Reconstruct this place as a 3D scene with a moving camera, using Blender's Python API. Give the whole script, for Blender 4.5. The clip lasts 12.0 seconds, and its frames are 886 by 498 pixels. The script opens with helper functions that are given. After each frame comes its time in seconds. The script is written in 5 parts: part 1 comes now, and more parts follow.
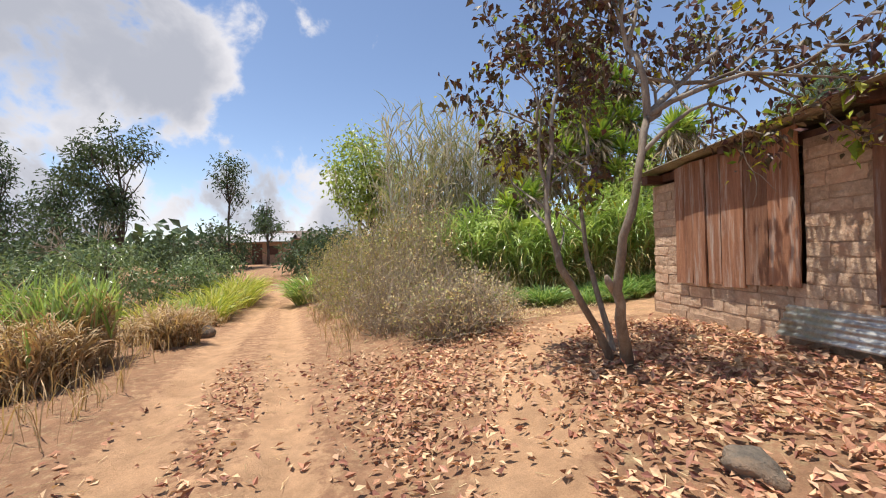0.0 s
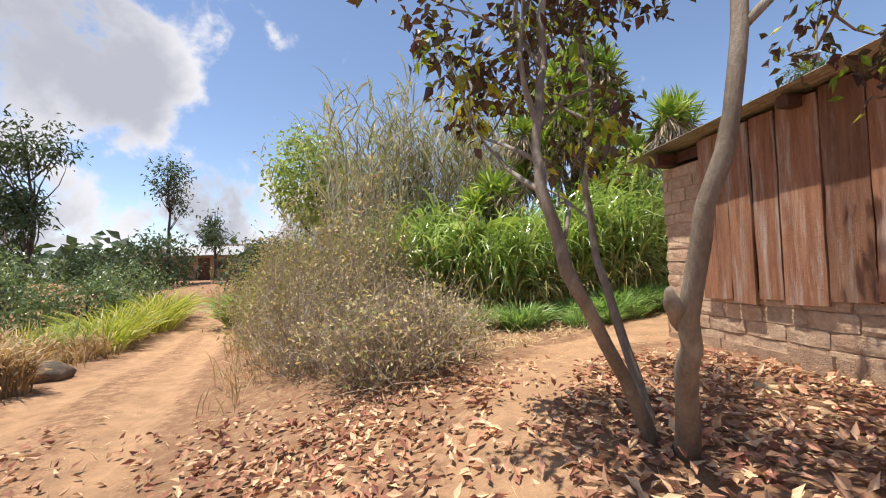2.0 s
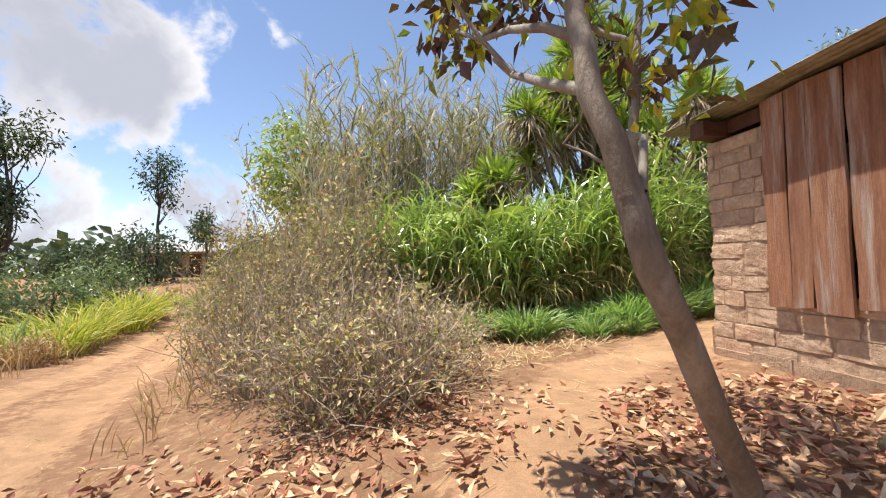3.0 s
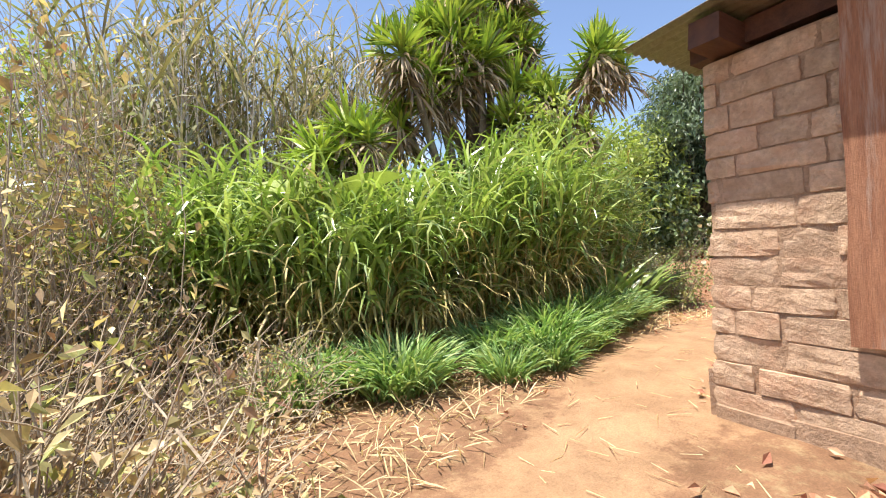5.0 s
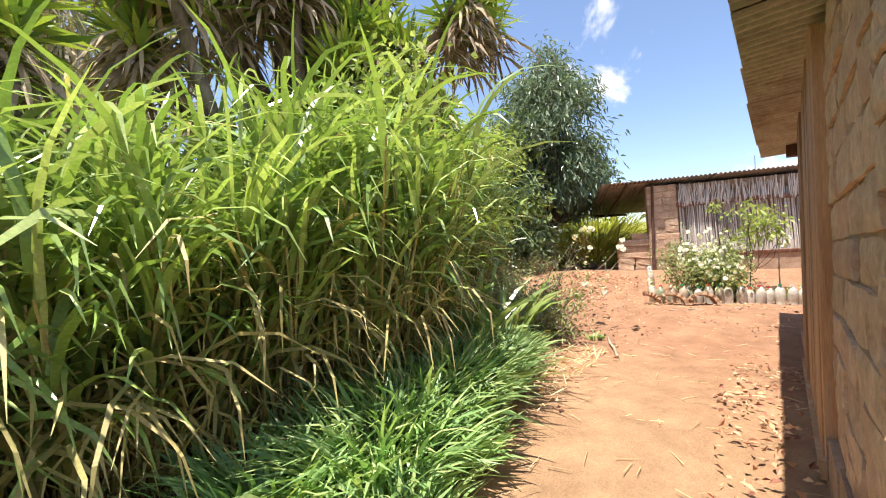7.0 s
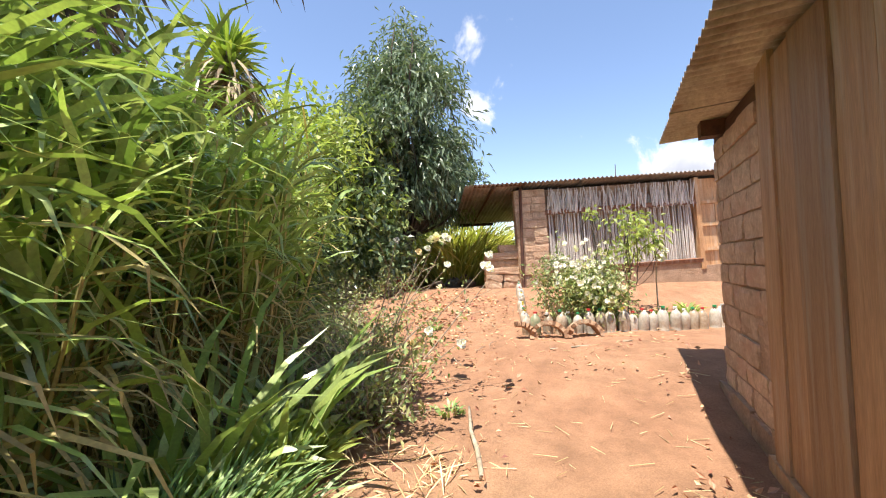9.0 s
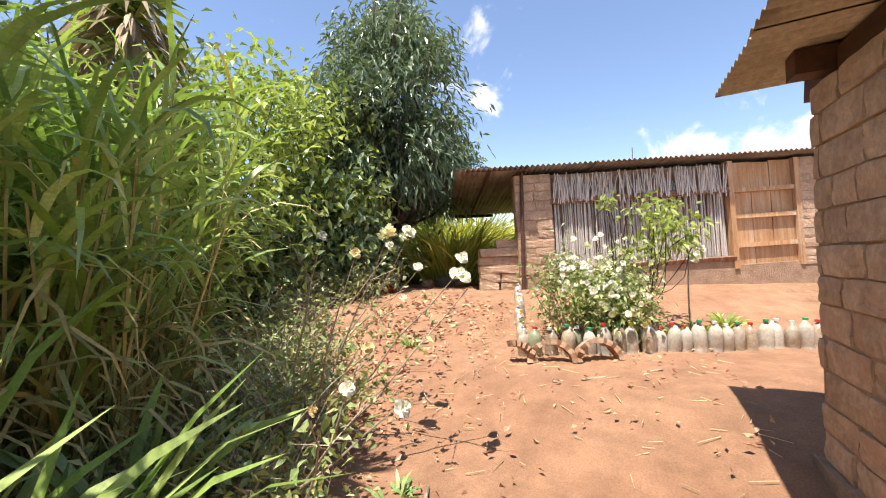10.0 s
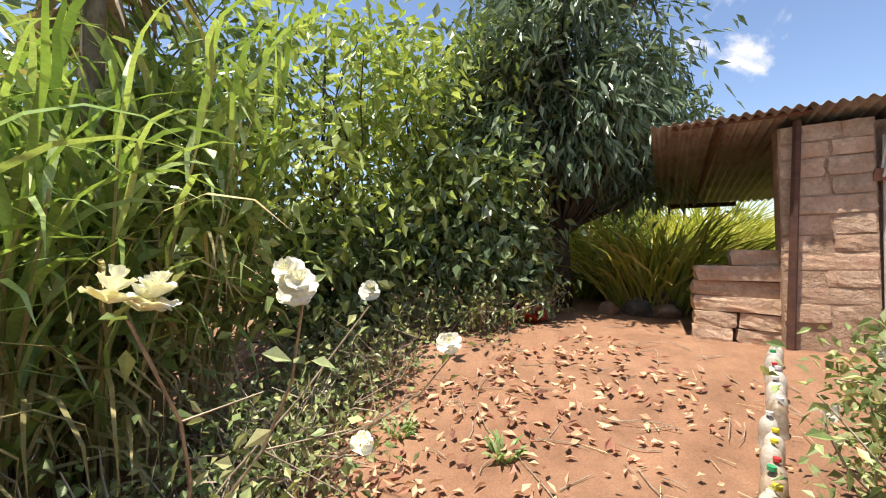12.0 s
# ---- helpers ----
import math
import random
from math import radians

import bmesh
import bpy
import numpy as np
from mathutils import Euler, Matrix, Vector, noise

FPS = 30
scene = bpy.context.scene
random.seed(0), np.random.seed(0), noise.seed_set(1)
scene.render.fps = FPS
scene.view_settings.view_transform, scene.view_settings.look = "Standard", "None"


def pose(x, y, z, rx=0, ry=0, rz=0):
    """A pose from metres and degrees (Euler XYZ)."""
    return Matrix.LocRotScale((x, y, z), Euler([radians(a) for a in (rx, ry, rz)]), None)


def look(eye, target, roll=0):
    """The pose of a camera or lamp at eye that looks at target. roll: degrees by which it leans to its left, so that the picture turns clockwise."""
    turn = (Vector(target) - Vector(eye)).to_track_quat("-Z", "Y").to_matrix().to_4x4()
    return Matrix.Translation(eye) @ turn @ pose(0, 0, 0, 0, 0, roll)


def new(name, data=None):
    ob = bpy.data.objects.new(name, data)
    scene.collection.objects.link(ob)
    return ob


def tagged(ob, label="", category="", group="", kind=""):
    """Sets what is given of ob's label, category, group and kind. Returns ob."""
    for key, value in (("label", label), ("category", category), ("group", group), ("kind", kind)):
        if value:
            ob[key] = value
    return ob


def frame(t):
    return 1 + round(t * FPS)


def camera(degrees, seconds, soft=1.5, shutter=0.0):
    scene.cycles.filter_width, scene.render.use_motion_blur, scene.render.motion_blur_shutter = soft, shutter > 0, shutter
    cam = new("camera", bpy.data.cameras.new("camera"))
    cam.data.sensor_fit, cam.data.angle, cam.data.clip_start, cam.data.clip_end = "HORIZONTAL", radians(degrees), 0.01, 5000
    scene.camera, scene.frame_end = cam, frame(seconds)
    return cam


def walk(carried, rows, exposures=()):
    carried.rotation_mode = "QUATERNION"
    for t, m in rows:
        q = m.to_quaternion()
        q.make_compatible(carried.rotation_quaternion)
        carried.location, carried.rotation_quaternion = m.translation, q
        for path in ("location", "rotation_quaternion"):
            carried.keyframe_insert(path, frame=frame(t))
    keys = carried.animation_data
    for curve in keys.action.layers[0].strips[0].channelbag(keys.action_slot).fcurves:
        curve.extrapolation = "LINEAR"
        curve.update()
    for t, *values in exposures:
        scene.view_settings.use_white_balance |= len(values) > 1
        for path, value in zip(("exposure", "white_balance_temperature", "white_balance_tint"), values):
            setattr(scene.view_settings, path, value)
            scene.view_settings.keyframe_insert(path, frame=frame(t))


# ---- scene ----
cam = camera(94.9, 12.0, soft=1.1)
PATH = [
    (0.0, 0.000, 0.000, 1.600, 90.50, 1.40, 0.00),
    (0.5, 0.063, 0.525, 1.575, 91.30, 1.30, -2.80),
    (1.0, 0.140, 0.973, 1.531, 91.90, 1.70, -4.20),
    (1.5, 0.253, 1.438, 1.504, 92.30, 1.80, -4.70),
    (2.0, 0.382, 1.977, 1.479, 92.50, 1.60, -4.20),
    (2.5, 0.522, 2.486, 1.443, 92.60, 1.10, -3.10),
    (4.5, 0.923, 4.772, 1.476, 90.80, 1.20, -16.58),
    (5.0, 1.175, 5.276, 1.519, 90.90, 1.60, -22.68),
    (5.5, 1.428, 5.780, 1.571, 90.90, 1.90, -28.38),
    (6.0, 1.715, 6.177, 1.597, 90.60, 2.20, -33.38),
    (6.5, 2.073, 6.574, 1.640, 90.30, 1.90, -38.68),
    (7.0, 2.469, 6.944, 1.665, 91.00, 1.10, -43.58),
    (9.0, 4.542, 7.801, 1.760, 92.10, 1.70, -60.88),
    (9.5, 5.124, 7.927, 1.812, 91.30, 1.70, -62.48),
    (10.0, 5.665, 8.065, 1.837, 91.00, 1.30, -59.98),
    (10.5, 6.217, 8.244, 1.889, 91.20, 1.20, -54.18),
    (11.0, 6.802, 8.450, 1.975, 90.90, 0.90, -46.58),
    (11.5, 7.367, 8.581, 2.035, 90.00, 0.10, -38.88),
    (12.0, 7.817, 8.778, 2.087, 89.50, -0.90, -30.08),
]
walk(cam, [(t, pose(*p)) for t, *p in PATH], [(0.0, 0.4), (2.5, 0.55), (4.5, 0.9), (6.5, 1.05), (9.0, 1.08), (12.0, 0.8)])


# ---- daylight ----
SUN = Vector((-0.28, 0.03, 1.0)).normalized()


def nodes_of(tree):
    tree.nodes.clear()

    def add(kind, links=(), **values):
        n = tree.nodes.new(kind)
        for k, v in values.items():
            setattr(n, k, v)
        for key, v in dict(links).items():
            if isinstance(v, bpy.types.NodeSocket):
                tree.links.new(v, n.inputs[key])
            else:
                n.inputs[key].default_value = v
        return n
    return add


def make_world():
    world = bpy.data.worlds.new("sky")
    world.use_nodes = True
    scene.world = world
    add = nodes_of(world.node_tree)
    sky = add("ShaderNodeTexSky", sky_type="NISHITA", sun_disc=False, sun_elevation=math.asin(SUN.z),
              sun_rotation=math.atan2(SUN.x, SUN.y), altitude=1400.0, air_density=1.0, dust_density=0.6, ozone_density=1.6)
    co = add("ShaderNodeTexCoord").outputs["Generated"]
    big = add("ShaderNodeTexNoise", {"Vector": co, "Scale": 6.5, "Detail": 10.0, "Roughness": 0.56, "Distortion": 0.25})
    # banks of cumulus: each one a direction (yaw, height) and a width
    total = None
    for yaw, up, wide, gain in ((44, 27, 0.46, 1.0), (35, 21, 0.24, 1.0), (53, 15, 0.30, 0.9), (26, 8, 0.24, 0.95), (44, 6, 0.26, 0.9), (14, 5, 0.16, 0.8), (66, 32, 0.4, 1.0),
                                (-92, 6, 0.3, 0.85), (-112, 8, 0.3, 0.85), (150, 25, 0.5, 0.9), (-160, 20, 0.5, 0.9)):
        a, e = radians(yaw), radians(up)
        to = (-math.sin(a) * math.cos(e), math.cos(a) * math.cos(e), math.sin(e))
        gap = add("ShaderNodeVectorMath", {0: co, 1: to}, operation="DISTANCE")
        blob = add("ShaderNodeMapRange", {"Value": gap.outputs["Value"], "From Min": wide, "From Max": wide * 0.25, "To Min": 0.0, "To Max": gain})
        total = blob.outputs[0] if total is None else add("ShaderNodeMath", {0: total, 1: blob.outputs[0]}, operation="MAXIMUM").outputs[0]
    lumps = add("ShaderNodeMath", {0: big.outputs["Fac"], 1: 3.2, 2: -1.62}, operation="MULTIPLY_ADD")
    dense = add("ShaderNodeMath", {0: total, 1: lumps.outputs[0]}, operation="ADD")
    cover = add("ShaderNodeMapRange", {"Value": dense.outputs[0], "From Min": 0.40, "From Max": 0.78}, interpolation_type="SMOOTHSTEP")
    grey = add("ShaderNodeMath", {0: lumps.outputs[0], 1: 0.35, 2: total}, operation="MULTIPLY_ADD")
    core = add("ShaderNodeMapRange", {"Value": grey.outputs[0], "From Min": 0.55, "From Max": 1.0, "To Min": 0.0, "To Max": 0.8}, interpolation_type="SMOOTHSTEP")
    lit = add("ShaderNodeMix", {"Factor": core.outputs[0], "A": (6.4, 6.3, 6.6, 1), "B": (2.9, 3.1, 3.7, 1)}, data_type="RGBA")
    tone = add("ShaderNodeMix", {"Factor": 1.0, "A": sky.outputs[0], "B": (1.42, 1.32, 1.28, 1)}, data_type="RGBA", blend_type="MULTIPLY")
    mixed = add("ShaderNodeMix", {"Factor": cover.outputs[0], "A": tone.outputs["Result"], "B": lit.outputs["Result"]}, data_type="RGBA")
    back = add("ShaderNodeBackground", {"Color": mixed.outputs["Result"], "Strength": 0.105})
    add("ShaderNodeOutputWorld", {"Surface": back.outputs[0]})


make_world()
sun = new("sun", bpy.data.lights.new("sun", "SUN"))
sun.data.energy, sun.data.angle, sun.data.color = 5.0, radians(0.55), (1.0, 0.94, 0.84)
sun.matrix_basis = look(SUN * 60, (0, 0, 0))


# ---- materials ----
def colour(c):
    return (*c, 1.0)


def surface(name, dark, light, scale=4.0, rough=0.85, bump=0.3, grain=60.0, stretch=(1, 1, 1), metal=0.0, stain=None, each=0.0, stain_scale=1.3, edge=(0.5, 0.68), placed=False):
    """A solid surface: two tones over a coarse noise, a fine grain with relief, and stains."""
    m = bpy.data.materials.new(name)
    m.use_nodes = True
    add = nodes_of(m.node_tree)
    co = add("ShaderNodeNewGeometry").outputs["Position"] if placed else add("ShaderNodeTexCoord").outputs["Object"]
    rnd = add("ShaderNodeObjectInfo").outputs["Random"]
    shift = add("ShaderNodeVectorMath", {0: rnd, 1: (37.0, 19.0, 53.0)}, operation="MULTIPLY")
    co = add("ShaderNodeVectorMath", {0: co, 1: shift.outputs[0]}, operation="ADD").outputs[0]
    co = add("ShaderNodeMapping", {"Vector": co, "Scale": stretch}).outputs[0]
    n1 = add("ShaderNodeTexNoise", {"Vector": co, "Scale": scale, "Detail": 6.0, "Roughness": 0.62})
    n2 = add("ShaderNodeTexNoise", {"Vector": co, "Scale": grain, "Detail": 5.0, "Roughness": 0.7})
    s1 = add("ShaderNodeMapRange", {"Value": n1.outputs["Fac"], "From Min": 0.32, "From Max": 0.68})
    base = add("ShaderNodeMix", {"Factor": s1.outputs[0], "A": colour(dark), "B": colour(light)}, data_type="RGBA").outputs["Result"]
    g = add("ShaderNodeMapRange", {"Value": n2.outputs["Fac"], "From Min": 0.3, "From Max": 0.7, "To Min": 0.74, "To Max": 1.18})
    base = add("ShaderNodeVectorMath", {0: base, 1: g.outputs[0]}, operation="MULTIPLY").outputs[0]
    if stain:
        n3 = add("ShaderNodeTexNoise", {"Vector": co, "Scale": stain_scale, "Detail": 7.0, "Roughness": 0.7})
        f = add("ShaderNodeMapRange", {"Value": n3.outputs["Fac"], "From Min": edge[0], "From Max": edge[1], "To Max": 0.85})
        base = add("ShaderNodeMix", {"Factor": f.outputs[0], "A": base, "B": colour(stain)}, data_type="RGBA").outputs["Result"]
    if each:
        r = add("ShaderNodeMapRange", {"Value": rnd, "To Min": 1 - each, "To Max": 1 + each})
        base = add("ShaderNodeVectorMath", {0: base, 1: r.outputs[0]}, operation="MULTIPLY").outputs[0]
    hgt = add("ShaderNodeMath", {0: n1.outputs["Fac"], 1: n2.outputs["Fac"]}, operation="ADD")
    bmp = add("ShaderNodeBump", {"Height": hgt.outputs[0], "Strength": bump, "Distance": 0.02})
    b = add("ShaderNodeBsdfPrincipled", {"Base Color": base, "Roughness": rough, "Metallic": metal, "Normal": bmp.outputs[0]})
    add("ShaderNodeOutputMaterial", {"Surface": b.outputs[0]})
    return m


def leafy(name, tones, rough=0.5, thin=0.3, spec=0.4, gain=1.45):
    """Leaves: a tone for each leaf out of a few, light passing through the blade."""
    m = bpy.data.materials.new(name)
    m.use_nodes = True
    add = nodes_of(m.node_tree)
    rnd = add("ShaderNodeNewGeometry").outputs["Random Per Island"]
    ramp = add("ShaderNodeValToRGB", {"Fac": rnd})
    els = ramp.color_ramp.elements
    while len(els) < len(tones):
        els.new(0.5)
    for i, c in enumerate(tones):
        els[i].position, els[i].color = i / (len(tones) - 1), colour([min(q * gain, 0.85) for q in c])
    co = add("ShaderNodeTexCoord").outputs["Object"]
    n = add("ShaderNodeTexNoise", {"Vector": co, "Scale": 2.2, "Detail": 3.0})
    n2 = add("ShaderNodeTexNoise", {"Vector": co, "Scale": 70.0, "Detail": 3.0})
    v = add("ShaderNodeMapRange", {"Value": n.outputs["Fac"], "From Min": 0.3, "From Max": 0.7, "To Min": 0.7, "To Max": 1.3})
    v2 = add("ShaderNodeMapRange", {"Value": n2.outputs["Fac"], "From Min": 0.3, "From Max": 0.7, "To Min": 0.85, "To Max": 1.15})
    vv = add("ShaderNodeMath", {0: v.outputs[0], 1: v2.outputs[0]}, operation="MULTIPLY")
    c = add("ShaderNodeVectorMath", {0: ramp.outputs[0], 1: vv.outputs[0]}, operation="MULTIPLY").outputs[0]
    b = add("ShaderNodeBsdfPrincipled", {"Base Color": c, "Roughness": rough, "Specular IOR Level": spec})
    c2 = add("ShaderNodeVectorMath", {0: c, 1: (1.15, 1.2, 0.65)}, operation="MULTIPLY").outputs[0]
    t = add("ShaderNodeBsdfTranslucent", {"Color": c2})
    mix = add("ShaderNodeMixShader", {0: thin, 1: b.outputs[0], 2: t.outputs[0]})
    add("ShaderNodeOutputMaterial", {"Surface": mix.outputs[0]})
    return m


def ground_material():
    """Bare trodden sand where feet and wheels go, straw and brown humus elsewhere."""
    m = bpy.data.materials.new("earth")
    m.use_nodes = True
    add = nodes_of(m.node_tree)
    co = add("ShaderNodeTexCoord").outputs["Object"]
    wear = add("ShaderNodeAttribute", attribute_name="wear").outputs["Fac"]
    yard = add("ShaderNodeAttribute", attribute_name="yard").outputs["Fac"]
    n1 = add("ShaderNodeTexNoise", {"Vector": co, "Scale": 1.1, "Detail": 8.0, "Roughness": 0.65})
    n2 = add("ShaderNodeTexNoise", {"Vector": co, "Scale": 9.0, "Detail": 8.0, "Roughness": 0.7})
    n3 = add("ShaderNodeTexNoise", {"Vector": co, "Scale": 90.0, "Detail": 6.0, "Roughness": 0.75})
    vor = add("ShaderNodeTexVoronoi", {"Vector": co, "Scale": 26.0, "Randomness": 1.0})
    w = add("ShaderNodeMath", {0: n2.outputs["Fac"], 1: 1.9, 2: -0.95}, operation="MULTIPLY_ADD")
    w = add("ShaderNodeMath", {0: wear, 1: w.outputs[0]}, operation="ADD")
    w = add("ShaderNodeMapRange", {"Value": w.outputs[0], "From Min": 0.3, "From Max": 0.7}, interpolation_type="SMOOTHSTEP")
    sand = add("ShaderNodeMix", {"Factor": n1.outputs["Fac"], "A": (0.44, 0.25, 0.135, 1), "B": (0.60, 0.375, 0.22, 1)}, data_type="RGBA").outputs["Result"]
    red = add("ShaderNodeMix", {"Factor": n1.outputs["Fac"], "A": (0.34, 0.165, 0.095, 1), "B": (0.51, 0.295, 0.178, 1)}, data_type="RGBA").outputs["Result"]
    bare = add("ShaderNodeMix", {"Factor": yard, "A": sand, "B": red}, data_type="RGBA").outputs["Result"]
    lit = add("ShaderNodeMix", {"Factor": n2.outputs["Fac"], "A": (0.25, 0.125, 0.075, 1), "B": (0.47, 0.28, 0.16, 1)}, data_type="RGBA").outputs["Result"]
    f = add("ShaderNodeMapRange", {"Value": n2.outputs["Fac"], "From Min": 0.52, "From Max": 0.66, "To Max": 0.7})
    lit = add("ShaderNodeMix", {"Factor": f.outputs[0], "A": lit, "B": (0.48, 0.36, 0.20, 1)}, data_type="RGBA").outputs["Result"]
    c = add("ShaderNodeMix", {"Factor": w.outputs[0], "A": lit, "B": bare}, data_type="RGBA").outputs["Result"]
    n4 = add("ShaderNodeTexNoise", {"Vector": co, "Scale": 3.3, "Detail": 9.0, "Roughness": 0.72})
    g4 = add("ShaderNodeMapRange", {"Value": n4.outputs["Fac"], "From Min": 0.34, "From Max": 0.64, "To Min": 0.72, "To Max": 1.1})
    c = add("ShaderNodeVectorMath", {0: c, 1: g4.outputs[0]}, operation="MULTIPLY").outputs[0]
    g = add("ShaderNodeMapRange", {"Value": n3.outputs["Fac"], "From Min": 0.3, "From Max": 0.7, "To Min": 0.72, "To Max": 1.18})
    c = add("ShaderNodeVectorMath", {0: c, 1: g.outputs[0]}, operation="MULTIPLY").outputs[0]
    h = add("ShaderNodeMath", {0: n2.outputs["Fac"], 1: n3.outputs["Fac"]}, operation="ADD")
    h = add("ShaderNodeMath", {0: vor.outputs["Distance"], 1: -0.25, 2: h.outputs[0]}, operation="MULTIPLY_ADD")
    bmp = add("ShaderNodeBump", {"Height": h.outputs[0], "Strength": 0.75, "Distance": 0.03})
    b = add("ShaderNodeBsdfPrincipled", {"Base Color": c, "Roughness": 0.95, "Specular IOR Level": 0.15, "Normal": bmp.outputs[0]})
    add("ShaderNodeOutputMaterial", {"Surface": b.outputs[0]})
    return m


EARTH = ground_material()
ADOBE = surface("adobe", (0.43, 0.285, 0.185), (0.63, 0.445, 0.31), 7, 0.95, 0.8, 26, each=0.13, stain=(0.50, 0.29, 0.185), stain_scale=2.2, placed=True)
MUD = surface("mud_mortar", (0.33, 0.21, 0.135), (0.50, 0.335, 0.225), 6, 0.97, 0.9, 50)
BOARD = surface("weathered_board", (0.19, 0.075, 0.038), (0.35, 0.165, 0.09), 2.2, 0.75, 0.35, 26, (9, 9, 0.7), each=0.3, stain=(0.42, 0.36, 0.31), stain_scale=1.4, edge=(0.52, 0.70))
DOORWOOD = surface("door_board", (0.34, 0.17, 0.075), (0.52, 0.31, 0.16), 2.0, 0.7, 0.35, 24, (9, 9, 0.6), each=0.35, stain=(0.47, 0.38, 0.28), stain_scale=0.9)
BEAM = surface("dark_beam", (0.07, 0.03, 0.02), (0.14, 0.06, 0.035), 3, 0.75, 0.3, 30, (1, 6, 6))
TIN = surface("roof_tin", (0.34, 0.29, 0.22), (0.52, 0.46, 0.36), 2.2, 0.5, 0.12, 30, metal=0.45, stain=(0.20, 0.125, 0.075), stain_scale=2.4)
AGED = surface("aged_tin", (0.16, 0.13, 0.11), (0.32, 0.27, 0.23), 2.5, 0.55, 0.15, 30, metal=0.3, stain=(0.14, 0.08, 0.05), stain_scale=3)
RUST = surface("old_tin", (0.10, 0.07, 0.055), (0.20, 0.15, 0.12), 2.5, 0.6, 0.2, 30, metal=0.35, stain=(0.12, 0.06, 0.035), stain_scale=3)
ZINC = surface("zinc_sheet", (0.45, 0.44, 0.42), (0.66, 0.65, 0.62), 3, 0.38, 0.1, 30, metal=0.75, stain=(0.30, 0.22, 0.15), stain_scale=2)
CANE = surface("dry_cane", (0.38, 0.33, 0.29), (0.72, 0.66, 0.61), 3, 0.7, 0.3, 40, (12, 12, 1), each=0.3)
BARK = surface("smooth_bark", (0.115, 0.085, 0.06), (0.27, 0.215, 0.16), 5, 0.85, 0.55, 60, (1, 1, 0.35), stain=(0.36, 0.33, 0.28), stain_scale=4)
BARK_DARK = surface("rough_bark", (0.05, 0.038, 0.028), (0.14, 0.105, 0.08), 6, 0.92, 0.9, 50, (1, 1, 0.3))
TWIG = surface("dry_twig", (0.25, 0.19, 0.13), (0.50, 0.41, 0.30), 9, 0.9, 0.3, 70)
STONE = surface("grey_stone", (0.085, 0.07, 0.055), (0.21, 0.17, 0.13), 5, 0.92, 1.0, 40, stain=(0.32, 0.21, 0.13), stain_scale=3)
SOILED = surface("soiled_plastic", (0.24, 0.165, 0.10), (0.44, 0.34, 0.24), 7, 0.35, 0.2, 60, each=0.25, stain=(0.55, 0.50, 0.42), stain_scale=5)
CLAY = surface("fired_clay", (0.27, 0.14, 0.075), (0.42, 0.25, 0.15), 6, 0.92, 0.6, 45, stain=(0.47, 0.36, 0.25), stain_scale=3)
CAPS = [surface("cap_" + n, tuple(0.8 * x for x in c), c, 8, 0.4, 0.05) for n, c in (("white", (0.75, 0.75, 0.72)), ("yellow", (0.75, 0.6, 0.04)), ("red", (0.6, 0.05, 0.05)), ("green", (0.05, 0.35, 0.14)))]
RED_CLOTH = surface("red_plastic", (0.45, 0.03, 0.02), (0.62, 0.05, 0.03), 6, 0.5, 0.1)

LITTER = leafy("fallen_leaf", [(0.15, 0.06, 0.045), (0.28, 0.12, 0.075), (0.38, 0.20, 0.12), (0.48, 0.29, 0.17), (0.52, 0.36, 0.22), (0.40, 0.20, 0.14)], 0.75, 0.1, 0.3, gain=1.3)
STRAW = leafy("straw", [(0.22, 0.13, 0.07), (0.34, 0.23, 0.12), (0.46, 0.34, 0.19), (0.30, 0.18, 0.09)], 0.7, 0.2, gain=1.3)
PALE_STRAW = leafy("pale_straw", [(0.34, 0.25, 0.13), (0.46, 0.35, 0.19), (0.54, 0.43, 0.26), (0.38, 0.26, 0.13)], 0.7, 0.15)
NAPIER = leafy("tall_grass_blade", [(0.075, 0.115, 0.03), (0.12, 0.175, 0.042), (0.17, 0.225, 0.06), (0.23, 0.27, 0.10), (0.10, 0.14, 0.045)], 0.3, 0.3, 0.8, 2.1)
NAPIER_DRY = leafy("dry_grass_blade", [(0.20, 0.17, 0.06), (0.34, 0.27, 0.11), (0.45, 0.36, 0.17), (0.16, 0.15, 0.05)], 0.6, 0.25)
LAWN = leafy("low_grass_blade", [(0.075, 0.135, 0.045), (0.12, 0.19, 0.065), (0.175, 0.245, 0.09), (0.25, 0.285, 0.12)], 0.42, 0.3, 0.45, gain=1.9)
BRUSH = leafy("dry_brush_leaf", [(0.07, 0.045, 0.03), (0.20, 0.14, 0.08), (0.34, 0.27, 0.15), (0.13, 0.15, 0.05), (0.16, 0.085, 0.06), (0.40, 0.33, 0.21), (0.20, 0.22, 0.08)], 0.75, 0.3, gain=2.1)
REED = leafy("reed_leaf", [(0.10, 0.12, 0.05), (0.30, 0.25, 0.17), (0.17, 0.19, 0.08), (0.38, 0.31, 0.25), (0.12, 0.10, 0.06), (0.24, 0.25, 0.12)], 0.6, 0.3)
PURPLE = leafy("dark_leaf", [(0.035, 0.018, 0.018), (0.075, 0.03, 0.025), (0.055, 0.05, 0.025), (0.09, 0.055, 0.03)], 0.5, 0.15)
LIME = leafy("lime_leaf", [(0.10, 0.17, 0.02), (0.20, 0.25, 0.03), (0.34, 0.29, 0.03), (0.14, 0.20, 0.03)], 0.45, 0.4)
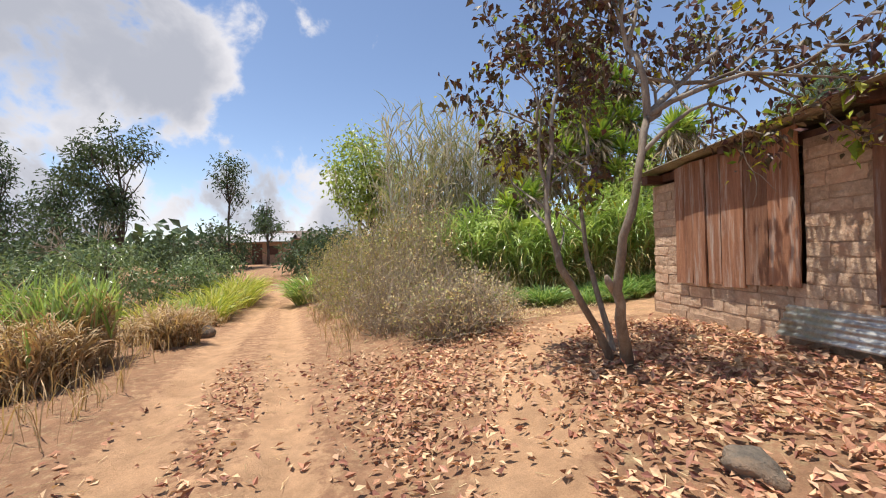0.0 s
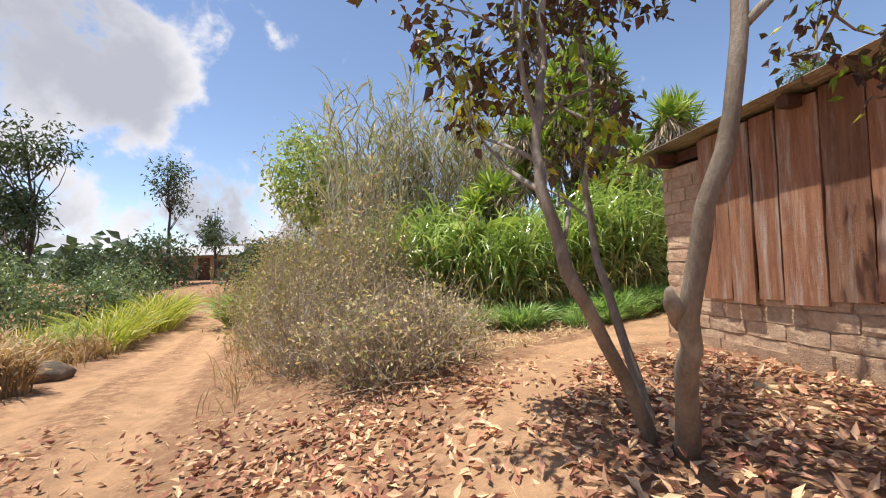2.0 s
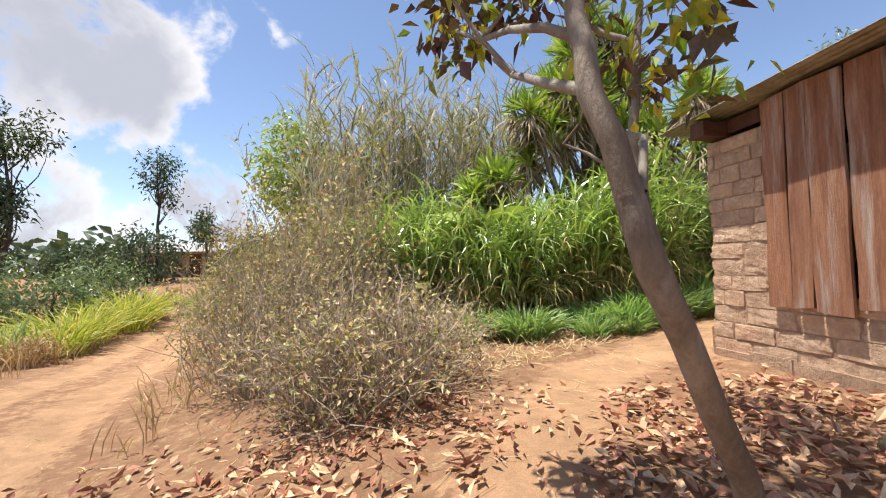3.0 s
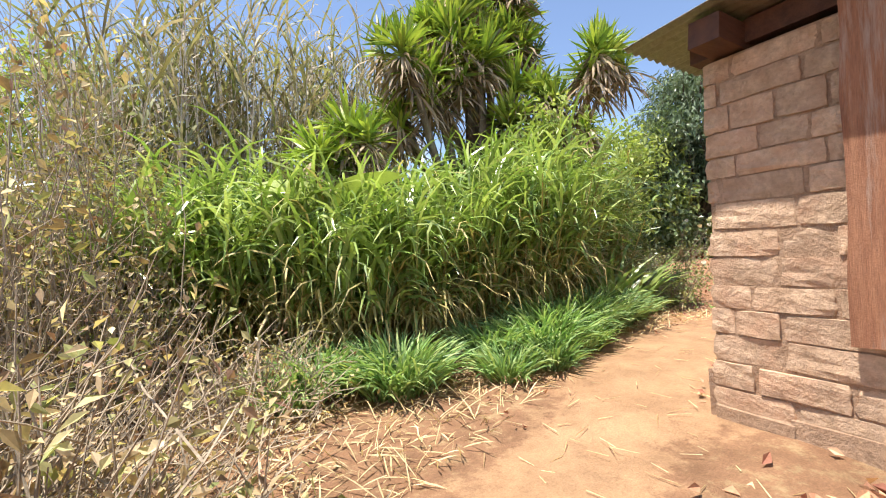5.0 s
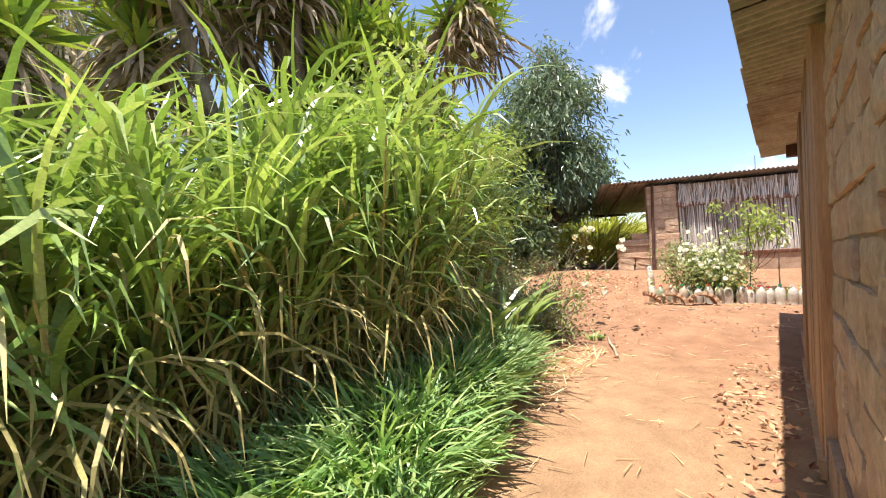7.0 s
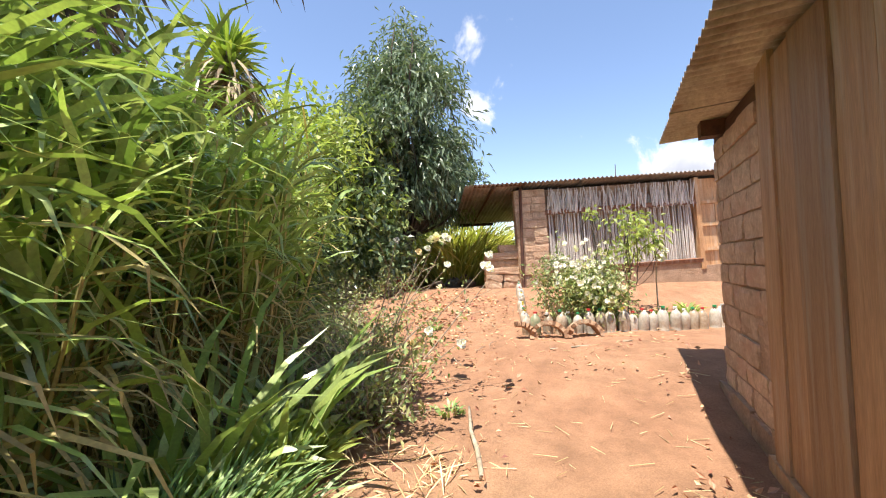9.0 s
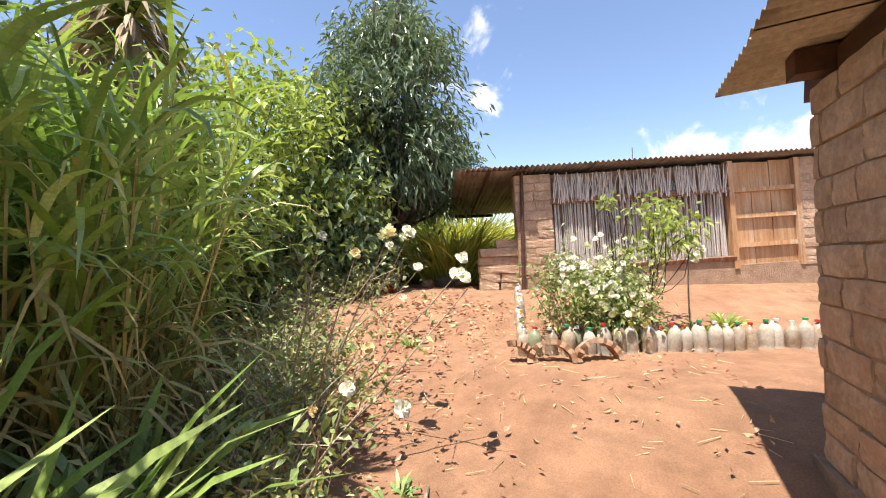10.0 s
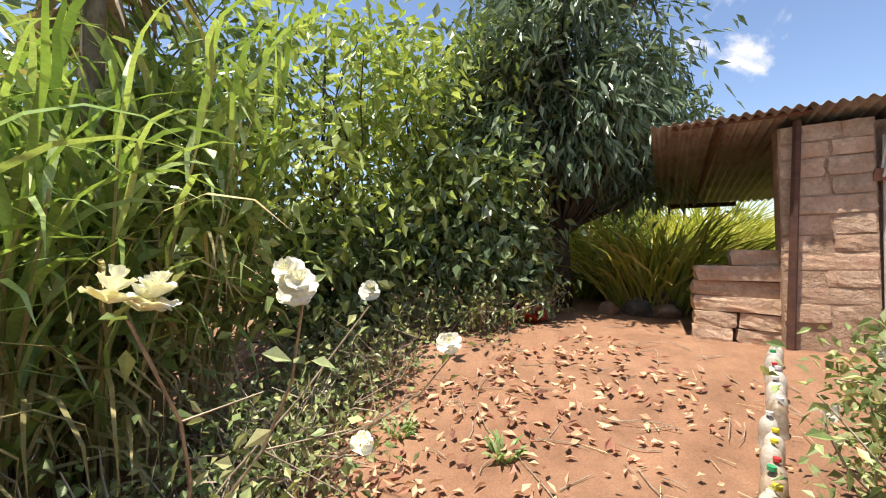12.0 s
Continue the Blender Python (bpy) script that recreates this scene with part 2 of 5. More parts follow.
GLOSS = leafy("glossy_leaf", [(0.04, 0.06, 0.025), (0.07, 0.10, 0.04), (0.11, 0.14, 0.065), (0.16, 0.19, 0.11)], 0.28, 0.25, 0.65, gain=2.0)
DROOP = leafy("grey_green_leaf", [(0.065, 0.10, 0.05), (0.11, 0.15, 0.085), (0.17, 0.215, 0.14), (0.055, 0.08, 0.04)], 0.35, 0.25, 0.55)
LIGHTGREEN = leafy("light_green_leaf", [(0.085, 0.115, 0.03), (0.15, 0.18, 0.045), (0.22, 0.25, 0.085), (0.12, 0.14, 0.05)], 0.38, 0.36, gain=2.3)
ROSELEAF = leafy("rose_leaf", [(0.085, 0.115, 0.04), (0.14, 0.175, 0.065), (0.21, 0.235, 0.11), (0.27, 0.25, 0.11)], 0.42, 0.25, gain=1.9)
FARGREEN = leafy("far_leaf", [(0.035, 0.055, 0.028), (0.055, 0.085, 0.04), (0.085, 0.115, 0.055), (0.07, 0.08, 0.05)], 0.7, 0.15)
YUCCA = leafy("spear_leaf", [(0.07, 0.12, 0.025), (0.12, 0.18, 0.03), (0.20, 0.26, 0.045), (0.26, 0.30, 0.06)], 0.35, 0.25, 0.5, gain=1.7)
DEADFROND = leafy("dead_frond", [(0.13, 0.095, 0.06), (0.24, 0.18, 0.115), (0.34, 0.27, 0.18)], 0.8, 0.15)
PETAL = leafy("white_petal", [(0.80, 0.76, 0.66), (0.85, 0.83, 0.77), (0.82, 0.77, 0.62)], 0.55, 0.25, 0.3, gain=1.0)
PETAL_OLD = leafy("faded_petal", [(0.66, 0.50, 0.26), (0.75, 0.62, 0.36), (0.6, 0.42, 0.2)], 0.6, 0.25, 0.3, gain=1.0)
STAMEN = surface("flower_heart", (0.45, 0.28, 0.03), (0.65, 0.45, 0.06), 40, 0.8, 0.2)

# ---- mesh tools ----
rng = np.random.default_rng(7)


class Bag:
    """Gathers points and faces of one mesh."""

    def __init__(self):
        self.v, self.f, self.m, self.n = [], [], [], 0

    def put(self, verts, faces, slot=0):
        verts = np.asarray(verts, float).reshape(-1, 3)
        self.v.append(verts)
        self.f.extend((np.asarray(faces) + self.n).tolist() if not isinstance(faces, list) else [[i + self.n for i in f] for f in faces])
        self.m.extend([slot] * len(faces))
        self.n += len(verts)

    def mesh(self, name, mats, smooth=False):
        me = bpy.data.meshes.new(name)
        me.from_pydata(np.concatenate(self.v).tolist(), [], self.f)
        for m in mats if isinstance(mats, (list, tuple)) else [mats]:
            me.materials.append(m)
        me.polygons.foreach_set("material_index", self.m)
        if smooth:
            me.polygons.foreach_set("use_smooth", [True] * len(self.f))
        me.update()
        return me


def unit(a):
    return a / np.maximum(np.linalg.norm(a, axis=-1, keepdims=True), 1e-9)


def spray(n, up=0.0):
    d = unit(rng.normal(size=(n, 3)))
    d[:, 2] += up
    return unit(d)


def leaves(bag, pos, way, length, width, slot=0, fold=0.18, droop=0.15):
    """Folded, pointed leaves at pos along way."""
    n = len(pos)
    if n == 0:
        return
    length, width = np.broadcast_to(length, (n,)) * rng.uniform(0.7, 1.25, n), np.broadcast_to(width, (n,)) * rng.uniform(0.75, 1.2, n)
    side = unit(np.cross(way, rng.normal(size=(n, 3)) + np.array((0, 0, 1.2))))
    nor = np.cross(side, way)
    L, W = length[:, None], width[:, None]
    v = np.stack([pos, pos + way * L * 0.42 + side * W * 0.5 + nor * W * fold, pos + way * L - np.array((0, 0, 1)) * L * droop,
                  pos + way * L * 0.42 - side * W * 0.5 + nor * W * fold], 1).reshape(-1, 3)
    k = np.arange(n)[:, None] * 4
    bag.put(v, np.concatenate([k + np.array((0, 1, 2)), k + np.array((0, 2, 3))]), slot)


def blades(bag, base, turn, length, width, a0, a1, segs=5, slot=0, wave=0.15):
    """Long arching blades: they leave base at a0 from upright and end at a1 (radians), towards turn."""
    n = len(base)
    if n == 0:
        return
    length, width, a0, a1 = [np.broadcast_to(np.asarray(q, float), (n,)) for q in (length, width, a0, a1)]
    prof = np.array([0.55, 0.95, 1.0, 0.85, 0.6, 0.4, 0.2])[:segs]
    h = np.stack([np.cos(turn), np.sin(turn), 0 * turn], 1)
    s = np.stack([-np.sin(turn), np.cos(turn), 0 * turn], 1)
    roll = rng.normal(0, 0.5, n)[:, None]
    pts, p = [], np.array(base, float)
    for i in range(segs + 1):
        a = a0 + (a1 - a0) * (i / segs) ** 1.3
        d = h * np.sin(a)[:, None] + np.array((0, 0, 1.0)) * np.cos(a)[:, None]
        nor = h * np.cos(a)[:, None] - np.array((0, 0, 1.0)) * np.sin(a)[:, None]
        w = unit(s * np.cos(roll) + nor * np.sin(roll)) * (width * (prof[i] if i < segs else 0.04))[:, None] * 0.5
        pts += [p - w, p + w]
        p = p + d * (length / segs)[:, None] + s * (rng.normal(0, wave, n) * length / segs)[:, None] * 0.5
    v = np.stack(pts, 1).reshape(-1, 3)
    k = np.arange(n)[:, None] * (2 * segs + 2)
    bag.put(v, np.concatenate([k + np.array((2 * i, 2 * i + 1, 2 * i + 3, 2 * i + 2)) for i in range(segs)]), slot)


def tube(bag, pts, radii, sides=6, slot=0, cap=True):
    pts = [Vector(p) for p in pts]
    rows = []
    for i, p in enumerate(pts):
        d = (pts[min(i + 1, len(pts) - 1)] - pts[max(i - 1, 0)]).normalized()
        a = d.orthogonal().normalized() if i == 0 else (a - d * a.dot(d)).normalized()
        b = d.cross(a)
        rows += [p + (a * math.cos(2 * math.pi * k / sides) + b * math.sin(2 * math.pi * k / sides)) * radii[i] for k in range(sides)]
    f = [[i * sides + k, i * sides + (k + 1) % sides, (i + 1) * sides + (k + 1) % sides, (i + 1) * sides + k] for i in range(len(pts) - 1) for k in range(sides)]
    if cap:
        f += [list(range(sides))[::-1], [(len(pts) - 1) * sides + k for k in range(sides)]]
    bag.put([tuple(v) for v in rows], f, slot)


def bend(p, q, bow=0.1, steps=5, sag=0.0):
    """Points from p to q with a slight random bow."""
    p, q = np.asarray(p, float), np.asarray(q, float)
    off = rng.normal(0, bow, 3) * np.linalg.norm(q - p)
    return [p + (q - p) * t + (off - np.array((0, 0, sag))) * math.sin(math.pi * t) + (rng.normal(0, bow * 0.12, 3) * np.linalg.norm(q - p) if 0 < t < 1 else 0) for t in np.linspace(0, 1, steps)]


def box(bag, lo, hi, slot=0, jitter=0.0):
    x0, y0, z0 = lo
    x1, y1, z1 = hi
    v = np.array([(x0, y0, z0), (x1, y0, z0), (x1, y1, z0), (x0, y1, z0), (x0, y0, z1), (x1, y0, z1), (x1, y1, z1), (x0, y1, z1)], float)
    if jitter:
        v += rng.normal(0, jitter, v.shape)
    bag.put(v, [[0, 3, 2, 1], [4, 5, 6, 7], [0, 1, 5, 4], [1, 2, 6, 5], [2, 3, 7, 6], [3, 0, 4, 7]], slot)


def rough_block(name, mat, bev=0.10, jit=0.035, chips=True):
    """A unit block (1 x 1 x 1, centred) with worn edges; scaled where it is laid."""
    bm = bmesh.new()
    bmesh.ops.create_cube(bm, size=1.0)
    bmesh.ops.subdivide_edges(bm, edges=bm.edges[:], cuts=3, use_grid_fill=True)
    o = Vector(rng.uniform(0, 90, 3).tolist())
    for v in bm.verts:
        edge = sum(abs(abs(c) - 0.5) < 0.01 for c in v.co)
        v.co *= 1 - bev * 0.28 * max(edge - 1, 0)
        v.co += noise.noise_vector(v.co * 2.1 + o) * jit + Vector(rng.normal(0, jit * 0.3, 3).tolist())
    me = bpy.data.meshes.new(name)
    bm.to_mesh(me)
    bm.free()
    me.materials.append(mat)
    return me


def thing(name, at, label, category, group="", kind="", yaw=0.0):
    ob = new(name)
    ob.empty_display_size = 0.2
    ob.matrix_basis = pose(*at, 0, 0, yaw)
    return tagged(ob, label, category, group, kind)


def part(name, data, parent, m=None, label=""):
    ob = new(name, data)
    ob.parent = parent
    if m is not None:
        ob.matrix_basis = m
    return tagged(ob, label)


def smooth(x, a, b):
    t = np.clip((np.asarray(x, float) - a) / (b - a), 0, 1)
    return t * t * (3 - 2 * t)


# ---- the lie of the land ----
def road_x(y):
    y = np.asarray(y, float)
    return -0.75 - 0.37 * np.clip(y, -40, 16) - 0.20 * np.clip(y - 16, 0, 40)


def land(x, y):
    x, y = np.asarray(x, float), np.asarray(y, float)
    s = x - road_x(y)
    near = np.exp(-((x / 40) ** 2 + (y / 40) ** 2))
    z = 0.45 * smooth(s, 1.0, 4.6) * near + 0.2 * smooth(s, 5, 9) * near
    z = z - 0.45 * smooth(y, 7, 13) * (1 - smooth(s, 0.2, 3.0)) * (1 - smooth(y, 16, 24)) + 0.9 * smooth(y, 20, 36)
    z = z - 0.35 * smooth(-s, 1.6, 5.0) * (1 - smooth(y, 16, 26))
    q = (x - 10.0) * 0.852 + (y - 8.5) * 0.523
    z = z + 0.28 * smooth(x, 7.4, 9.3) * near + 0.47 * smooth(q, -0.2, 2.7)
    # wheel ruts
    d = np.abs(np.abs(s - 0.02) - 0.62)
    return z - 0.05 * np.exp(-(d / 0.2) ** 2) * (y > -30) * (y < 45)


def z_at(x, y):
    return float(land(x, y))


WALKED = [(0, 0), (0.52, 2.5), (0.9, 4.75), (1.43, 5.8), (2.5, 6.95), (3.5, 7.5), (4.54, 7.8), (6.2, 8.24), (7.4, 8.6), (7.85, 8.8)]


def off_line(x, y, line):
    """Distance in plan to a line of places."""
    x, y = np.asarray(x, float), np.asarray(y, float)
    best = np.full(np.broadcast(x, y).shape, 1e9)
    for (ax, ay), (bx, by) in zip(line, line[1:]):
        L = (bx - ax) ** 2 + (by - ay) ** 2
        t = np.clip(((x - ax) * (bx - ax) + (y - ay) * (by - ay)) / L, 0, 1)
        best = np.minimum(best, np.hypot(x - ax - t * (bx - ax), y - ay - t * (by - ay)))
    return best


def clear(pos, gap=0.3, low=0.35):
    """Which of these places stay out of the way that one walks."""
    return (off_line(pos[:, 0], pos[:, 1], WALKED) > gap) | (pos[:, 2] < land(pos[:, 0], pos[:, 1]) + low) | (pos[:, 2] > land(pos[:, 0], pos[:, 1]) + 2.1)


def make_ground():
    def axis(lo, hi, step):
        mid = list(np.arange(lo, hi, step))
        far = [step * 1.35 ** k for k in range(1, 33)]
        a, b = lo, hi
        left, right = [], []
        for g in far:
            a -= g
            b += g
            left.append(a)
            right.append(b)
        return np.array(left[::-1] + mid + right)
    xs, ys = axis(-9, 13.5, 0.11), axis(-1.5, 15, 0.11)
    X, Y = np.meshgrid(xs, ys, indexing="ij")
    Z = land(X, Y)
    near = (np.abs(X) < 40) & (np.abs(Y) < 50)
    Z = Z + near * np.array([0.028 * noise.noise((x * 2.1, y * 2.1, 0)) + 0.012 * noise.noise((x * 7, y * 7, 3)) for x, y in zip(X.ravel(), Y.ravel())]).reshape(X.shape)
    nx, ny = X.shape
    i = np.arange(nx - 1)[:, None] * ny + np.arange(ny - 1)[None, :]
    faces = np.stack([i, i + ny, i + ny + 1, i + 1], -1).reshape(-1, 4)
    bag = Bag()
    bag.put(np.stack([X, Y, Z], -1).reshape(-1, 3), faces)
    me = bag.mesh("ground", EARTH, True)
    s = X - road_x(Y)
    foot = off_line(X, Y, [(0.35, -1), (0.5, 2.4), (1.0, 4.8), (2.2, 6.7), (4.0, 7.75), (6.0, 8.2), (8.0, 8.4)])
    wear = np.maximum.reduce([np.exp(-((np.abs(s) - 0.6) / 0.42) ** 2), 0.75 * np.exp(-(foot / 0.42) ** 2) * smooth(Y, 1.0, 3.0) + 0.35 * np.exp(-(foot / 0.42) ** 2),
                              0.45 * np.exp(-(s / 1.2) ** 2), 0.92 * smooth(X, 2.2, 3.8) * smooth(Y, 6.3, 7.0) * (1 - smooth(Y - 0.16 * X, 7.9, 8.6)),
                              0.95 * smooth(X, 6.6, 7.6) * smooth(Y, 6, 7) * (1 - smooth(Y, 12.5, 14)), 0.55 * np.exp(-(off_line(X, Y, [(-2.2, 4.5), (0.4, 4.6), (1.2, 5.2)]) / 0.4) ** 2)])
    for name, val in (("wear", np.clip(wear, 0, 1)), ("yard", smooth(X, 4.5, 8.0))):
        a = me.attributes.new(name, "FLOAT", "POINT")
        a.data.foreach_set("value", val.ravel().astype(np.float32))
    tagged(new("ground", me), "sandy red-brown earth with wheel ruts and trodden paths", "ground", kind="structure")


make_ground()


# ---- the near house ----
def corrugated(name, mat, length, depth, pitch=0.076, amp=0.011, thick=0.004, steps=6):
    """A wavy sheet: waves across x (0..length), ribs along y (0..depth), with a thickness."""
    n = int(length / pitch * steps)
    bag = Bag()
    v = []
    rows = 4
    for j in range(rows):
        for i in range(n + 1):
            x = length * i / n
            z = amp * math.sin(2 * math.pi * x / pitch)
            v += [(x, depth * j / (rows - 1), z + thick / 2), (x, depth * j / (rows - 1), z - thick / 2)]
    w = (n + 1) * 2
    f = []
    for j in range(rows - 1):
        for i in range(n):
            a = j * w + 2 * i
            f += [[a, a + 2, a + 2 + w, a + w], [a + 1, a + 1 + w, a + 3 + w, a + 3]]
    for i in range(n):
        a, b = 2 * i, (rows - 1) * w + 2 * i
        f += [[a, a + 1, a + 3, a + 2], [b, b + 2, b + 3, b + 1]]
    bag.put(v, f)
    return bag.mesh(name, mat, True)


BLOCKS = [rough_block("block", ADOBE, 0.12, 0.038) for _ in range(8)]


def lay_blocks(wall, x0, x1, z0, z1, y, course=0.145, long=0.40, depth=0.16, holes=(), out=-1, swap=False, top=None):
    """Courses of adobe blocks on a wall's face; the face lies at y and looks to out. swap: the wall runs along y instead of x."""
    k, z = 0, z0
    while z < z1 - 0.05:
        h = course * rng.uniform(0.88, 1.12)
        x = x0 - (0.5 * long if k % 2 else 0) * rng.uniform(0.8, 1.2)
        while x < x1 - 0.03:
            w = long * rng.choice([0.55, 0.9, 1.0, 1.0, 1.1])
            a, b = max(x, x0), min(x + w, x1)
            x += w
            for h0, h1, g0, g1 in holes:
                if g0 < z + h * 0.5 < g1:
                    if a < h0 < b:
                        b = h0
                    elif a < h1 < b:
                        a = h1
                    elif a >= h0 and b <= h1:
                        a = b
            if b - a < 0.05 or (top and z + h > top((a + b) / 2)):
                continue
            face = y - out * (depth / 2 - 0.008 + rng.normal(0, 0.004))
            mid, size = ((a + b) / 2, face, z + h / 2), (b - a - rng.uniform(0.004, 0.014), depth, h - rng.uniform(0.004, 0.014))
            if swap:
                mid, size = (mid[1], mid[0], mid[2]), (size[1], size[0], size[2])
            ob = part("block", BLOCKS[rng.integers(8)], wall)
            ob.matrix_basis = pose(*mid, rng.normal(0, 0.6), rng.normal(0, 0.6), rng.normal(0, 0.5)) @ Matrix.Diagonal((*size, 1))
        z += h
        k += 1


def board(name, mat, w, h, t=0.028, ragged=0.02):
    """One sawn board, upright from z = 0, a little crooked."""
    bag = Bag()
    n = 6
    v = []
    for i in range(n + 1):
        z = h * i / n
        a, b = rng.normal(0, 0.005, 2)
        zz = [z + (rng.normal(0, ragged) if i in (0, n) else 0) for _ in range(2)]
        v += [(a, -t / 2, zz[0]), (w + b, -t / 2, zz[1]), (w + b, t / 2, zz[1]), (a, t / 2, zz[0])]
    f = [[0, 3, 2, 1], [4 * n, 4 * n + 1, 4 * n + 2, 4 * n + 3]]
    for i in range(n):
        o = 4 * i
        f += [[o + k, o + (k + 1) % 4, o + 4 + (k + 1) % 4, o + 4 + k] for k in range(4)]
    bag.put(v, f)
    return bag.mesh(name, mat)


HOUSE_YAW = 6.5
H1 = (3.60, 6.90)
LONG, WIDE = 4.85, 6.6
EAVE, SLOPE = 2.80, 0.052


def near_house():
    house = thing("adobe_house", (*H1, 0), "mud-block house with board shutters and a corrugated tin roof", "house", yaw=HOUSE_YAW)
    z0, zt = 0.25, 2.62
    win = (-2.56, -0.62, 1.10, 3.2)
    win2 = (-4.45, -3.22, 1.0, 3.2)
    # gable side: runs along local y, faces local -x
    bag = Bag()
    T = 0.26
    for a, b, lo, hi in ((-0.62, 0.0, z0, zt), (-2.56, -0.62, z0, 1.10), (-3.22, -2.56, z0, zt + 0.1), (-4.45, -3.22, z0, 1.0), (-WIDE, -4.45, z0, zt + 0.2)):
        box(bag, (0.003, a, lo), (T, b - (0.003 if b == 0 else 0), hi))
    gable = part("wall", bag.mesh("wall", MUD), house)
    # yard side: runs along local x, faces local +y
    door = (1.45, 3.69, 0.3, 3.0)
    bag = Bag()
    for a, b, lo, hi in ((T, 1.45, z0, zt), (1.45, 3.69, z0, 0.66), (3.69, LONG - 0.012, z0, zt)):
        box(bag, (a, -T, lo), (b, -0.003, hi))
    yard = part("wall", bag.mesh("wall", MUD), house)
    bag = Bag()
    box(bag, (T, -WIDE, z0), (LONG - 0.012, -WIDE + T, zt + 0.25))
    box(bag, (LONG - T, -WIDE + T, z0), (LONG - 0.012, -T, zt))
    box(bag, (T, -WIDE + T, 0.4), (LONG - T, -T, 0.46))
    part("wall", bag.mesh("wall", MUD), house)
    # plinth of smeared mud
    bag = Bag()
    for k in range(18):
        a = -WIDE + k * WIDE / 18
        box(bag, (-0.015 - rng.uniform(0, 0.02), a, 0.1), (0.02, a + WIDE / 18 + 0.01, 0.62 + rng.normal(0, 0.02)), jitter=0.008)
    for k in range(14):
        a = k * LONG / 14
        box(bag, (a, -0.02, 0.1), (a + LONG / 14 + 0.01, 0.02 + rng.uniform(0, 0.02), 0.78 + rng.normal(0, 0.02)), jitter=0.008)
    part("plinth", bag.mesh("plinth", MUD), house)
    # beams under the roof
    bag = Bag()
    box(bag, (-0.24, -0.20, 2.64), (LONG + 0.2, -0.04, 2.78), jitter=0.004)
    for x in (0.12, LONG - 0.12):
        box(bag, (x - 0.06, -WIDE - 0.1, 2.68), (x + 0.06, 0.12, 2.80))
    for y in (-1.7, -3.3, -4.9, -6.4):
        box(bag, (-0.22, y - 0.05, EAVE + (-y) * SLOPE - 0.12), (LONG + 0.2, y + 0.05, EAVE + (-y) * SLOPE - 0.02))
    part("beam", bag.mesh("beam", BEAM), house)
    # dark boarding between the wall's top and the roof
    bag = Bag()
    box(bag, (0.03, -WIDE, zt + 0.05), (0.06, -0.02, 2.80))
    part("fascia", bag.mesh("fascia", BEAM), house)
    # roof sheets in overlapping widths
    span = LONG + 0.60
    for k in range(7):
        w = span / 7 + 0.05
        sheet = corrugated("roof_sheet", TIN, w, WIDE + 0.75)
        ob = part("roof_sheet", sheet, house)
        tilt = math.degrees(math.atan(SLOPE))
        ob.matrix_basis = pose(-0.30 + k * span / 7, 0.35 + rng.normal(0, 0.012), EAVE + 0.004 * (k % 2), 0, 0, 0) @ pose(0, 0, 0, -tilt, 0, 0) @ Matrix.Diagonal((1, -1, 1, 1))
    # shutter of boards over the window in the gable side
    shutter = part("shutter", None, house)
    y, i = -0.62, 0
    widths = [0.20, 0.17, 0.26, 0.25, 0.36, 0.33, 0.37]
    for w in widths:
        low = 1.06 + 0.012 * i - (0.05 if i in (2, 4) else 0)
        h = EAVE + SLOPE * (0.35 - y) - 0.05 - low
        ob = part("board", board("board", BOARD, w - 0.014, h, 0.028, 0.012), shutter)
        ob.matrix_basis = pose(-0.055 + rng.normal(0, 0.006), y, low, 0, rng.normal(0, 0.4), -90 + rng.normal(0, 0.8))
        y -= w
        i += 1
    tagged(shutter, "tall shutter of weathered red-brown boards")
    shutter = part("shutter", None, house)
    y = -3.24
    for w in (0.28, 0.3, 0.3, 0.32):
        ob = part("board", board("board", BOARD, w - 0.014, 1.78), shutter)
        ob.matrix_basis = pose(-0.05, y, 1.02, 0, 0, -90 + rng.normal(0, 0.8))
        y -= w
    # boarded front on the yard side, with a door frame
    door_ob = part("door", None, house)
    x = 1.48
    for w in (0.24, 0.30, 0.27, 0.33, 0.26, 0.34, 0.25, 0.2):
        ob = part("board", board("board", DOORWOOD, w - 0.008, 2.02, 0.03), door_ob)
        ob.matrix_basis = pose(x, 0.035 + rng.normal(0, 0.004), 0.70, 0, rng.normal(0, 0.25), rng.normal(0, 0.5))
        x += w
    bag = Bag()
    box(bag, (3.64, -0.10, 0.66), (3.70, 0.0, 2.7), jitter=0.003)
    box(bag, (1.42, -0.10, 0.66), (1.48, 0.05, 2.7), jitter=0.003)
    box(bag, (1.42, -0.06, 0.62), (3.72, 0.07, 0.70), jitter=0.004)
    part("door_frame", bag.mesh("door_frame", DOORWOOD), door_ob)
    return gable, yard, win, win2, door


GABLE, YARD, WIN, WIN2, DOOR = near_house()


def to_house(p):
    return pose(*H1, 0, 0, 0, HOUSE_YAW) @ Vector(p)


# ---- the far house ----
H2 = (12.07, 10.24)
H2_YAW = math.degrees(math.atan2(-0.852, 0.523))


